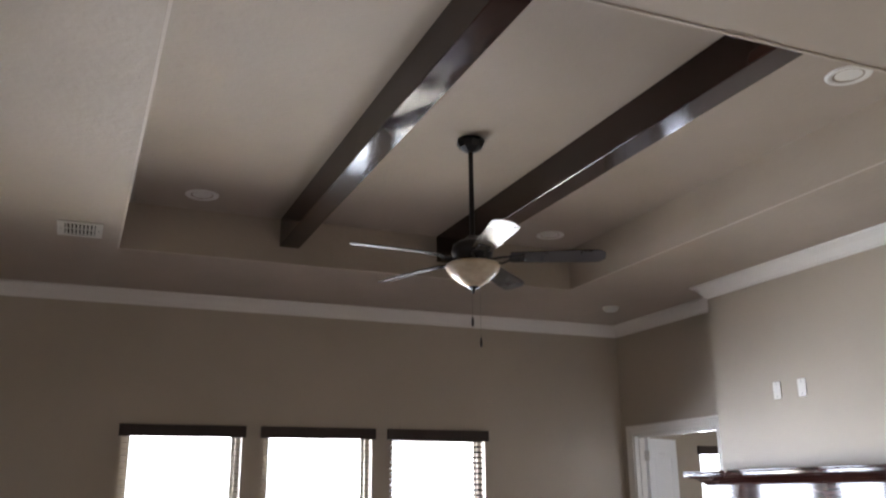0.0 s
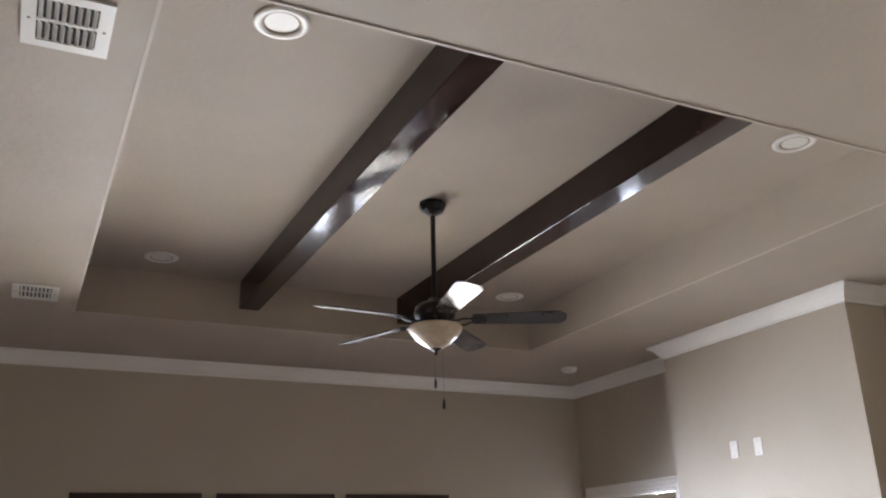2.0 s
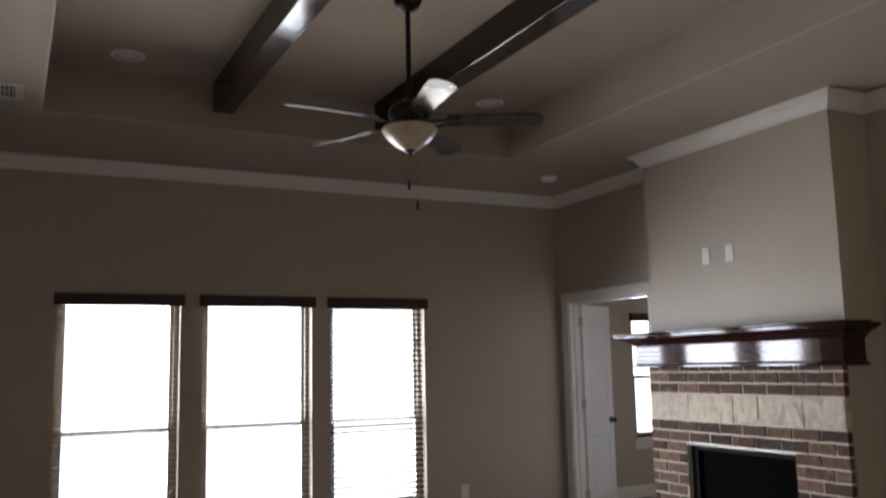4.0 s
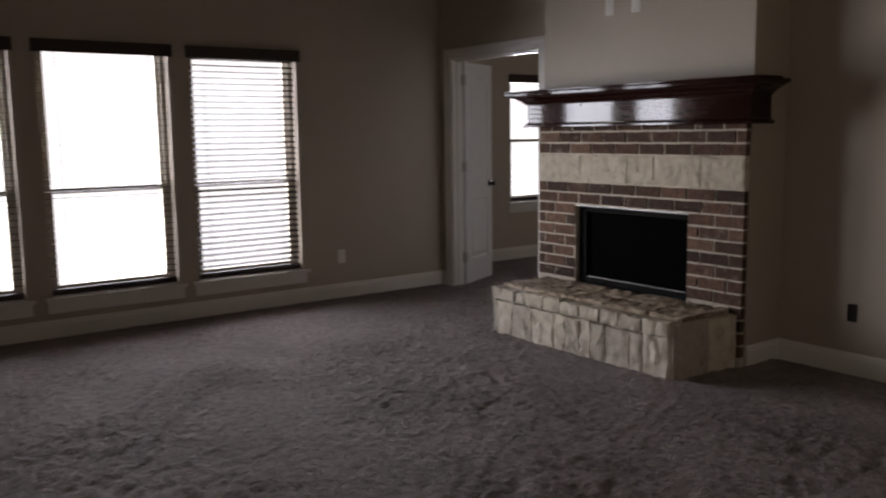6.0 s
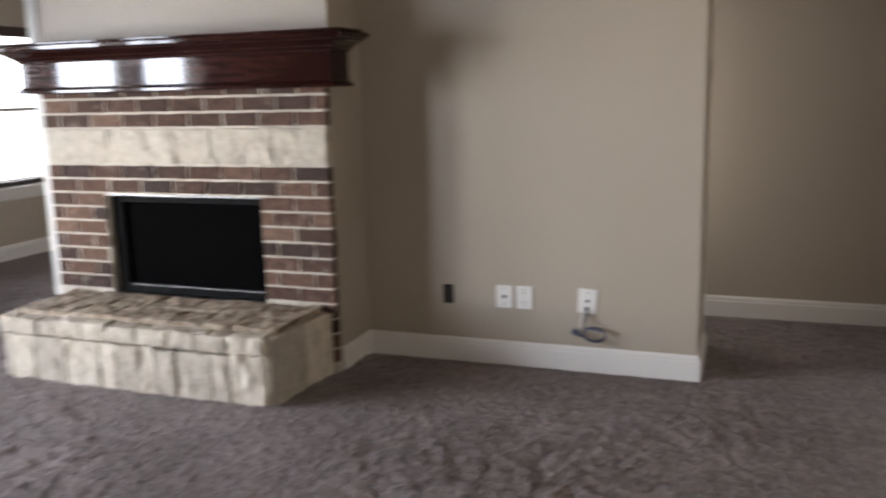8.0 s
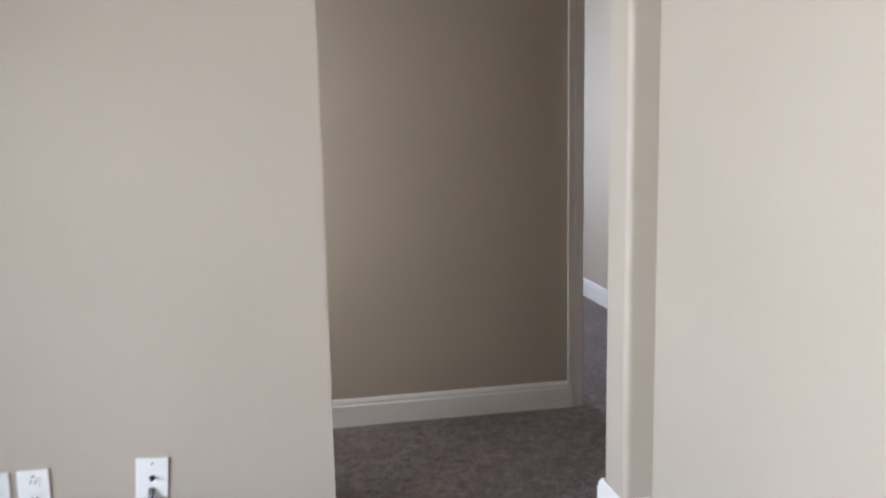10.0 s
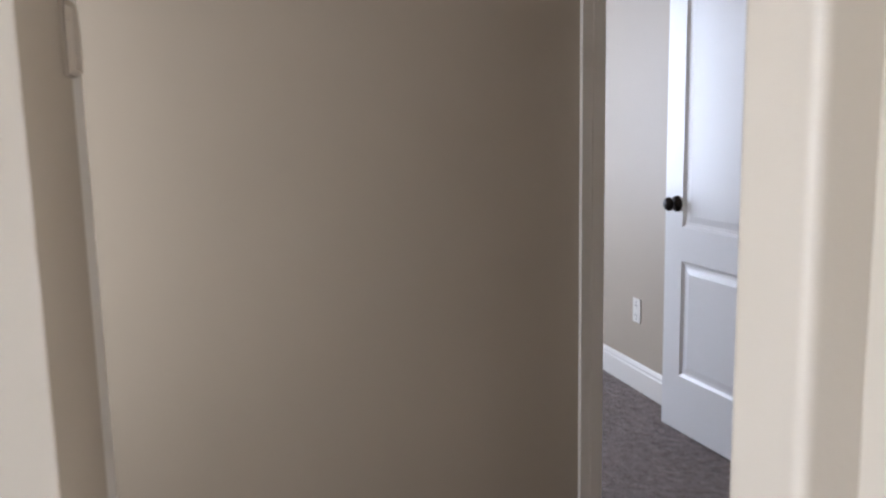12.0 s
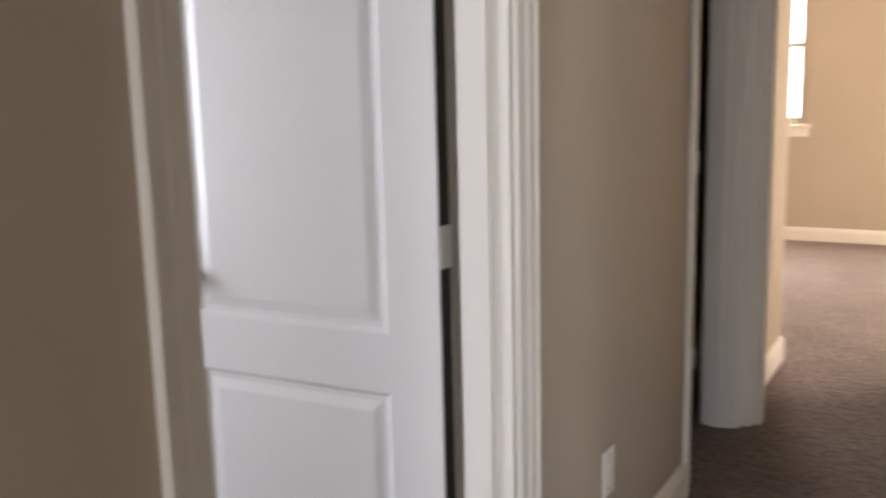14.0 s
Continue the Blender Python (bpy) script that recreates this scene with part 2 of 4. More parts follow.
def thing(name, bm, material, label, category, group="", kind="", smooth=False):
    return tagged(new(name, mesh_of(name, bm, material, smooth)), label, category, group, kind)


def structure(name, boxes, material, label, category="wall"):
    return tagged(new(name, mesh_of(name, solid(boxes), material)), label, category, "", "structure")


def part(name, bm, material, parent, label="", smooth=False):
    ob = new(name, mesh_of(name, bm, material, smooth))
    ob.parent = parent
    if label:
        tagged(ob, label)
    return ob


def shared_part(name, me, parent, m=None):
    ob = new(name, me)
    ob.parent = parent
    if m is not None:
        ob.matrix_basis = m
    return ob


def holder(name, at, label, category, group="", kind=""):
    ob = new(name)
    ob.matrix_basis = at
    ob.empty_display_size = 0.1
    return tagged(ob, label, category, group, kind)


def lathe(profile, n=32):
    """A turned shape from (radius, height) pairs."""
    bm = bmesh.new()
    rings = []
    for r, z in profile:
        if r < 1e-5:
            rings.append([bm.verts.new((0, 0, z))])
        else:
            rings.append([bm.verts.new((r * math.cos(2 * math.pi * i / n), r * math.sin(2 * math.pi * i / n), z)) for i in range(n)])
    for a, b in zip(rings, rings[1:]):
        for i in range(n):
            j = (i + 1) % n
            if len(a) == 1 and len(b) > 1:
                bm.faces.new((a[0], b[i], b[j]))
            elif len(b) == 1 and len(a) > 1:
                bm.faces.new((a[i], b[0], a[j]))
            elif len(a) > 1:
                bm.faces.new((a[i], a[j], b[j], b[i]))
    bmesh.ops.recalc_face_normals(bm, faces=bm.faces)
    return bm


def turned(bm, m):
    bmesh.ops.transform(bm, matrix=m, verts=bm.verts)
    return bm


def sweep(path, profile):
    """Moulding along a path in the plan, the room on its left; profile: (distance off the wall, height), closed."""
    pts = [Vector(p) for p in path]
    bm = bmesh.new()
    rings = []
    for i, p in enumerate(pts):
        a = (pts[i] - pts[i - 1]).normalized() if i else None
        b = (pts[i + 1] - pts[i]).normalized() if i + 1 < len(pts) else None
        na = Vector((-a.y, a.x)) if a else None
        nb = Vector((-b.y, b.x)) if b else None
        n = na or nb
        if na and nb:
            n = (na + nb) / max(0.2, 1 + na.dot(nb))
        elif not na:
            n = nb
        rings.append([bm.verts.new((p.x + n.x * d, p.y + n.y * d, z)) for d, z in profile])
    k = len(profile)
    for r, s in zip(rings, rings[1:]):
        for i in range(k):
            bm.faces.new((r[i], r[(i + 1) % k], s[(i + 1) % k], s[i]))
    bm.faces.new(rings[0])
    bm.faces.new(rings[-1])
    bmesh.ops.recalc_face_normals(bm, faces=bm.faces)
    return bm


def tube(points, r, sides=6):
    bm = bmesh.new()
    pts = [Vector(p) for p in points]
    rings = []
    for i, p in enumerate(pts):
        d = (pts[min(i + 1, len(pts) - 1)] - pts[max(i - 1, 0)]).normalized()
        q = d.to_track_quat("Z", "Y")
        rings.append([bm.verts.new(p + q @ Vector((r * math.cos(2 * math.pi * k / sides), r * math.sin(2 * math.pi * k / sides), 0))) for k in range(sides)])
    for a, b in zip(rings, rings[1:]):
        for k in range(sides):
            bm.faces.new((a[k], a[(k + 1) % sides], b[(k + 1) % sides], b[k]))
    bm.faces.new(rings[0][::-1])
    bm.faces.new(rings[-1])
    return bm


def rough_block(sx, sy, sz, cell, amp, seed, bow=0.006):
    """A split-faced stone, centred in plan and standing on z 0."""
    nx, ny, nz = (max(1, round(s / cell)) for s in (sx, sy, sz))
    bm = bmesh.new()
    seen = {}

    def vert(i, j, k):
        if (i, j, k) not in seen:
            p = Vector(((i / nx - 0.5) * sx, (j / ny - 0.5) * sy, k / nz * sz))
            e = sum((i in (0, nx), j in (0, ny), k in (0, nz)))
            q = Vector((seed * 3.7, seed * 1.9, seed * 0.7)) + Vector((p.x * 14, p.y * 26, p.z * 15))
            off = Vector((noise.noise(q), noise.noise(q + Vector((9, 0, 0))), noise.noise(q + Vector((0, 9, 0))))) * amp
            if e >= 2:
                off -= Vector((p.x, p.y, p.z - sz / 2)).normalized() * bow
            seen[(i, j, k)] = bm.verts.new(p + off)
        return seen[(i, j, k)]

    for i in range(nx):
        for j in range(ny):
            bm.faces.new((vert(i, j, 0), vert(i, j + 1, 0), vert(i + 1, j + 1, 0), vert(i + 1, j, 0)))
            bm.faces.new((vert(i, j, nz), vert(i + 1, j, nz), vert(i + 1, j + 1, nz), vert(i, j + 1, nz)))
        for k in range(nz):
            bm.faces.new((vert(i, 0, k), vert(i + 1, 0, k), vert(i + 1, 0, k + 1), vert(i, 0, k + 1)))
            bm.faces.new((vert(i, ny, k), vert(i, ny, k + 1), vert(i + 1, ny, k + 1), vert(i + 1, ny, k)))
    for j in range(ny):
        for k in range(nz):
            bm.faces.new((vert(0, j, k), vert(0, j, k + 1), vert(0, j + 1, k + 1), vert(0, j + 1, k)))
            bm.faces.new((vert(nx, j, k), vert(nx, j + 1, k), vert(nx, j + 1, k + 1), vert(nx, j, k + 1)))
    return bm


# ---- large structure ----
H, TRAY, HALLH = 3.085, 3.40, 2.74
XB, WT = 1.247, 0.172
WINDOWS = ((-4.440, -3.55), (-3.382, -2.48), (-2.322, -1.44))
WZ0, WZ1 = 0.29, 2.064
YE, YS, YSW, PX = -5.171, -6.102, -6.201, 0.42

structure("ground", [(-300, 300, 0.16, 300, -0.2, -0.12)], GRASS, "dry grass of the back yard outside the windows", "ground")
# Glowing sheet set near the windows so the camera misses the dark ground.
structure("backdrop_north", [(-14, 8, 2.4, 2.5, -0.12, 5)], HAZE, "overexposed bright daylight backdrop set close outside the windows", "backdrop")
structure("backdrop_south", [(-20, 30, -24.2, -24.0, -1, 12)], HAZE, "overexposed bright hazy daylight outside the bedroom", "backdrop")
structure("floor", [(-9, 4.4, -14.65, 0.0, -0.1, 0.0), (0.0, 4.0, 0.0, 0.78, -0.1, 0.0)], CARPET, "grey-brown cut pile carpet with brushed tracks", "floor")


def value_noise(u, v, seed):
    """Smooth lattice noise from 0 to 1 on arrays of plan coordinates."""
    table = np.random.default_rng(seed).random((257, 257))
    i, j = np.floor(u).astype(int), np.floor(v).astype(int)
    a, b = u - i, v - j
    a, b = a * a * (3 - 2 * a), b * b * (3 - 2 * b)
    i0, j0, i1, j1 = i % 256, j % 256, (i + 1) % 256, (j + 1) % 256
    return (table[i0, j0] * (1 - a) + table[i1, j0] * a) * (1 - b) + (table[i0, j1] * (1 - a) + table[i1, j1] * a) * b


def carpet_pile(x0, x1, y0, y1, step):
    """The lumpy trodden pile as real relief: tufts, brushed strokes and footmarks."""
    nx, ny = round((x1 - x0) / step), round((y1 - y0) / step)
    gx, gy = np.meshgrid(np.linspace(x0, x1, nx + 1), np.linspace(y0, y1, ny + 1), indexing="ij")
    tread = value_noise(gx * 1.7 + 40, gy * 1.7 + 70, 3)
    wx, wy = gx + 0.05 * value_noise(gx * 9 + 30, gy * 9 + 80, 5), gy + 0.05 * value_noise(gx * 9 + 10, gy * 9 + 90, 6)
    p, q = 0.86 * wx + 0.51 * wy, -0.51 * wx + 0.86 * wy
    lumps = value_noise(wx * 27 + 400, wy * 27 + 400, 1) * 0.6 + value_noise(wx * 50 + 500, wy * 50 + 500, 2) * 0.4
    strokes = value_noise(p * 4.5 + 300, q * 15 + 300, 4)
    marks = np.clip((np.abs(strokes - 0.5) - 0.02) / 0.08, 0, 1)
    z = 0.003 + 0.028 * lumps * (0.35 + 0.9 * tread) - 0.007 * (1 - marks) * np.clip((tread - 0.5) * 4, 0, 1)
    edge = np.minimum(np.minimum(np.abs(gx), np.abs(gx - 1.24)), np.minimum(np.abs(gy), np.abs(gy - YSW)))
    z = 0.003 + (z - 0.003) * np.clip(edge / 0.09, 0.15, 1.0)
    me = bpy.data.meshes.new("floor_pile")
    co = np.stack((gx, gy, np.maximum(z, 0.001)), -1).reshape(-1, 3)
    idx = np.arange((nx + 1) * (ny + 1)).reshape(nx + 1, ny + 1)
    quads = np.stack((idx[:-1, :-1], idx[1:, :-1], idx[1:, 1:], idx[:-1, 1:]), -1).reshape(-1, 4)
    me.vertices.add(len(co))
    me.vertices.foreach_set("co", co.ravel())
    me.loops.add(quads.size)
    me.loops.foreach_set("vertex_index", quads.ravel())
    me.polygons.add(len(quads))
    me.polygons.foreach_set("loop_start", np.arange(0, quads.size, 4))
    me.polygons.foreach_set("use_smooth", np.ones(len(quads), dtype=bool))
    me.update(calc_edges=True)
    me.materials.append(CARPET)
    return tagged(new("floor_pile", me), "grey-brown trodden carpet pile with brushed strokes", "floor", "", "structure")


carpet_pile(-6.0, 1.24, -8.2, -0.01, 0.016)


def pierced(axis, c0, c1, a0, a1, z1, holes):
    """Boxes of a wall along axis with openings (from, to, sill, head)."""
    out = []
    at = a0
    for h0, h1, s, t in sorted(holes):
        out.append((at, h0, 0.0, z1))
        if s > 0:
            out.append((h0, h1, 0.0, s))
        if t < z1:
            out.append((h0, h1, t, z1))
        at = h1
    out.append((at, a1, 0.0, z1))
    if axis == "x":
        return [(p, q, c0, c1, u, v) for p, q, u, v in out if q - p > 1e-4]
    return [(c0, c1, p, q, u, v) for p, q, u, v in out if q - p > 1e-4]


structure("wall_north", pierced("x", 0.0, 0.16, -9.0, 0.0, 3.5, [(a, b, WZ0, WZ1) for a, b in WINDOWS]), WALL, "taupe painted wall with three tall windows")
wall_e = solid([b for b in pierced("y", 0.0, WT, -10.6, 0.78, 3.5, [(YS, YE, 0, 2.44), (-1.33, -0.165, 0, 2.05)]) if b[2] != YE] + [(0.0, PX, YE, -4.6, 0, 3.5), (0.0, WT, -4.6, -1.33, 0, 3.5)])
lips = [e for e in wall_e.edges if abs(e.verts[0].co.z - e.verts[1].co.z) > 2 and min(abs(e.verts[0].co.y - YE), abs(e.verts[0].co.y - YS)) < 0.001 and e.verts[0].co.z < 3 and max(e.verts[0].co.z, e.verts[1].co.z) > 3]
bmesh.ops.bevel(wall_e, geom=lips, offset=0.022, segments=6, affect="EDGES", profile=0.5)
tagged(new("wall_east", mesh_of("wall_east", wall_e, WALL)), "taupe painted wall with a double doorway and round-cornered hall opening", "wall", "", "structure")
structure("wall_south", [(-2.4, 0.0, YSW - 0.13, YSW, 0, 3.5)], WALL, "taupe painted wall beside the hall opening")
structure("wall_kitchen_east", [(-2.53, -2.4, -10.0, YSW, 0, 3.5)], WALL, "taupe painted kitchen side wall")
structure("wall_kitchen_south", [(-9.0, -2.53, -10.13, -10.0, 0, 3.5)], WALL, "taupe painted kitchen end wall")
structure("wall_west", pierced("y", -9.13, -9.0, -10.0, 0.0, 3.5, [(-7.2, -5.0, 0.25, 2.35)]), WALL, "unseen taupe wall with an opening added for west light")
# Unseen wall, added to block west light from the shadow beside the chimney.
structure("wall_west_light_block", [(-7.33, -7.2, -5.45, 0.0, 0, H)], WALL, "unseen taupe wall added to hold west light off the east wall")
structure("wall_hall_north", pierced("x", -4.6, -4.48, WT, 4.4, 3.0, [(0.64, 1.22, 0.45, 2.05)]), WALL, "unseen taupe hall end wall with an opening added for a lamp")
structure("wall_hall_east", pierced("y", XB, XB + 0.12, -10.4, -4.6, 3.0, [(-7.272, -6.411, 0, 2.06), (-9.30, -8.61, 0, 2.06)]), WALL, "taupe painted hall wall with two doorways")
structure("wall_side_room_south", [(XB + 0.12, 4.4, -7.45, -7.33, 0, 3.0)], WALL, "taupe painted side room wall")
structure("wall_side_room_east", pierced("y", 4.4, 4.52, -10.6, -2.6, 3.0, [(-6.3, -5.1, 0.7, 2.1)]), WALL, "taupe outer wall with an assumed, unseen window")
structure("wall_bedroom_north", [(XB + 0.12, 4.4, -10.4, -10.28, 0, 3.0)], WALL, "taupe painted bedroom wall")
structure("wall_bedroom_north_west", [(-2.0, 0.0, -10.73, -10.6, 0, 3.0)], WALL, "taupe painted bedroom wall beside the hall")
structure("wall_bedroom_south", pierced("x", -14.77, -14.65, -2.0, 4.4, 3.0, [(1.80, 2.73, 1.12, 2.68)]), WALL, "tan painted bedroom wall with a window")
structure("wall_bedroom_east", [(4.4, 4.52, -14.65, -10.6, 0, 3.0)], WALL, "taupe painted bedroom side wall")
structure("wall_bedroom_west", pierced("y", -2.12, -2.0, -14.65, -10.6, 3.0, [(-13.2, -11.6, 0.8, 2.2)]), WALL, "unseen taupe bedroom wall with a window opening added for light")
structure("wall_north_room_north", pierced("x", 0.78, 0.92, 0.0, 4.0, 3.0, [(1.51, 2.45, 0.63, 2.01)]), WALL, "taupe painted wall of the next room with a window")
structure("wall_north_room_east", [(4.0, 4.12, -2.6, 0.92, 0, 3.0)], WALL, "taupe painted wall of the next room")
structure("wall_north_room_south", [(WT, 4.4, -2.72, -2.6, 0, 3.0)], WALL, "taupe painted wall of the next room")

TX0, TX1, TY0, TY1 = -4.622, -1.27, -4.886, -1.262
structure("ceiling", [(-9.0, TX0, -10.0, 0.0, H, H + 0.1), (TX1, 0.0, YSW, 0.0, H, H + 0.1), (TX0, TX1, TY1, 0.0, H, H + 0.1),
                      (TX0, TX1, -10.0, TY0, H, H + 0.1),
                      (TX0 - 0.1, TX1 + 0.1, TY0 - 0.1, TY1 + 0.1, TRAY, TRAY + 0.1),
                      (TX0 - 0.1, TX0, TY0 - 0.1, TY1 + 0.1, H + 0.1, TRAY), (TX1, TX1 + 0.1, TY0 - 0.1, TY1 + 0.1, H + 0.1, TRAY),
                      (TX0, TX1, TY0 - 0.1, TY0, H + 0.1, TRAY), (TX0, TX1, TY1, TY1 + 0.1, H + 0.1, TRAY)],
          CEIL, "taupe painted tray ceiling with textured plaster", "ceiling")
structure("ceiling_hall", [(WT, XB, -10.6, -4.6, HALLH, HALLH + 0.1), (XB + 0.12, 4.4, -10.6, -4.6, HALLH, HALLH + 0.1),
                           (-2.0, 4.4, -14.65, -10.6, HALLH + 0.1, HALLH + 0.2), (WT, 4.0, -2.6, 0.78, HALLH, HALLH + 0.1)], CEIL, "plain painted ceiling of the hall and bedrooms", "ceiling")
structure("roof", [(-9.2, 4.6, -15.4, 1.0, 3.6, 3.7)], GRASS, "roof deck over the house", "roof")

end_trim = solid([(PX + 0.001, PX + 0.17, YE + 0.006, YE + 0.05, 0, 2.3)], 0.016, 4)
tagged(new("trim_hall_end", mesh_of("trim_hall_end", end_trim, TRIM)), "white rounded upright trim at the end of the hall", "trim", "", "structure")

# corner bead along the lower lip of the tray, its bright line painted in
bead = solid([(TX0 - 0.012, TX0, TY0, TY1, H - 0.004, H), (TX1, TX1 + 0.012, TY0, TY1, H - 0.004, H), (TX0 - 0.012, TX1 + 0.012, TY0 - 0.012, TY0, H - 0.004, H), (TX0 - 0.012, TX1 + 0.012, TY1, TY1 + 0.012, H - 0.004, H)])
tagged(new("trim_tray", mesh_of("trim_tray", bead, CATCHBEIGE)), "thin ceiling tray corner bead with its caught light painted in", "trim", "", "structure")

CH0, CH1, CHX = -3.468, -1.745, -0.333
structure("chimney_breast", [(CHX, 0.0, CH0, CH1, 1.43, H), (CHX, 0.0, CH0, -3.09, 0, 1.43), (CHX, 0.0, -2.10, CH1, 0, 1.43), (CHX, 0.0, -3.09, -2.10, 0.92, 1.43), (-0.02, 0.0, -3.09, -2.10, 0, 0.92)],
          WALL, "taupe painted chimney breast above the fireplace")

CROWN = [(0.0, H - 0.105), (0.012, H - 0.105), (0.016, H - 0.088), (0.03, H - 0.076), (0.05, H - 0.045), (0.072, H - 0.026), (0.088, H - 0.018), (0.092, H - 0.003), (0.0, H - 0.003)]
BASE = [(0.0, 0.0), (0.017, 0.0), (0.017, 0.098), (0.013, 0.106), (0.013, 0.116), (0.006, 0.130), (0.0, 0.130)]


def moulding(name, path, profile, label):
    tagged(new(name, mesh_of(name, sweep(path, profile), TRIM)), label, "trim", "", "structure")


moulding("crown_moulding", [(-2.4, YSW), (0, YSW), (0, CH0), (CHX, CH0), (CHX, CH1), (0, CH1), (0, 0), (-9, 0)], CROWN, "white crown moulding along the ceiling")
WB = "white painted baseboard"
moulding("baseboard_south", [(-2.4, YSW), (0, YSW), (0, YS), (WT, YS), (WT, -10.6)], BASE, WB)
moulding("baseboard_east", [(PX, YE), (0, YE), (0, CH0), (CHX + 0.002, CH0)], BASE, WB)
moulding("baseboard_chimney", [(CHX, CH1), (0, CH1), (0, -1.42)], BASE, WB)
moulding("baseboard_north", [(0, -0.075), (0, 0), (-9, 0)], BASE, WB)
moulding("baseboard_hall", [(XB, -6.352), (XB, -4.6)], BASE, WB)
moulding("baseboard_hall_middle", [(XB, -8.55), (XB, -7.341)], BASE, WB)
moulding("baseboard_hall_end", [(4.4, -10.4), (XB, -10.4), (XB, -9.44)], BASE, WB)
moulding("baseboard_side_room", [(XB + 0.12, -7.33), (4.4, -7.33), (4.4, -4.6)], BASE, WB)
moulding("baseboard_bedroom", [(-2, -14.65), (4.4, -14.65), (4.4, -10.6)], BASE, WB)
moulding("baseboard_north_room", [(4, 0.78), (WT, 0.78), (WT, -0.075)], BASE, WB)


def casing_bm(y0, y1, head, out, w=0.086, w0=0.086):
    """Door casing on a wall plane at x 0 that faces -x (out -1) or +x."""
    bm = bmesh.new()
    prof = [(0.0, 0.0), (0.010, 0.004), (0.012, 0.03), (0.016, 0.036), (0.016, 0.060), (0.021, 0.068), (0.021, w - 0.004), (0.018, w), (0.0, w)]
    rings = []
    for y, z, sy, sz in ((y0, 0.0, -w0 / w, 0), (y0, head, -w0 / w, 1), (y1, head, 1, 1), (y1, 0.0, 1, 0)):
        rings.append([bm.verts.new((out * (d + 0.001), y + sy * q, z + sz * q)) for d, q in prof])
    for r, s in zip(rings, rings[1:]):
        for i in range(len(prof)):
            j = (i + 1) % len(prof)
            bm.faces.new((r[i], r[j], s[j], s[i]))
    bm.faces.new(rings[0])
    bm.faces.new(rings[-1])
    bmesh.ops.recalc_face_normals(bm, faces=bm.faces)
    return bm


def doorway(name, x0, x1, y0, y1, head, stop_x, wide=0.086, slim=0.086):
    """Frame of a doorway in a wall from x0 to x1: jambs with stops, and casing on both faces."""
    ob = holder(name, pose(0, 0, 0), "white painted door frame with moulded casing", "door frame", "", "structure")
    j = 0.018
    part("jamb", solid([(x0 + 0.001, x1 - 0.001, y0, y0 + j, 0, head), (x0 + 0.001, x1 - 0.001, y1 - j, y1, 0, head), (x0 + 0.001, x1 - 0.001, y0 + j, y1 - j, head - j, head)]), TRIM, ob)
    part("door_stop", solid([(stop_x, stop_x + 0.035, y0 + j, y0 + j + 0.011, 0, head - j), (stop_x, stop_x + 0.035, y1 - j - 0.011, y1 - j, 0, head - j), (stop_x, stop_x + 0.035, y0 + j, y1 - j, head - j - 0.011, head - j)]), TRIM, ob)
    part("casing", turned(casing_bm(y0 + 0.006, y1 - 0.006, head - 0.006, -1, slim, wide * slim / 0.086 if wide == 0.086 else wide), Matrix.Translation((x0, 0, 0))), TRIM, ob)
    part("casing", turned(casing_bm(y0 + 0.006, y1 - 0.006, head - 0.006, 1), Matrix.Translation((x1, 0, 0))), TRIM, ob)
    return ob


doorway("door_frame_1", 0.0, WT, -1.33, -0.165, 2.05, 0.045)
doorway("door_frame_2", XB, XB + 0.12, -7.272, -6.411, 2.06, XB + 0.045, 0.075, 0.066)
doorway("door_frame_3", XB, XB + 0.12, -9.30, -8.61, 2.06, XB + 0.045, 0.03, 0.066)


far_trim = solid([(XB - 0.035, XB - 0.001, -9.335, -9.295, 0, 2.12), (XB - 0.075, XB - 0.001, -9.375, -9.336, 0, 2.12), (XB - 0.105, XB - 0.001, -9.43, -9.376, 0, 2.12)], 0.006, 2)
tagged(new("trim_doorway_far", mesh_of("trim_doorway_far", far_trim, TRIM)), "white stepped and fluted upright trim beside the second hall doorway", "trim", "", "structure")


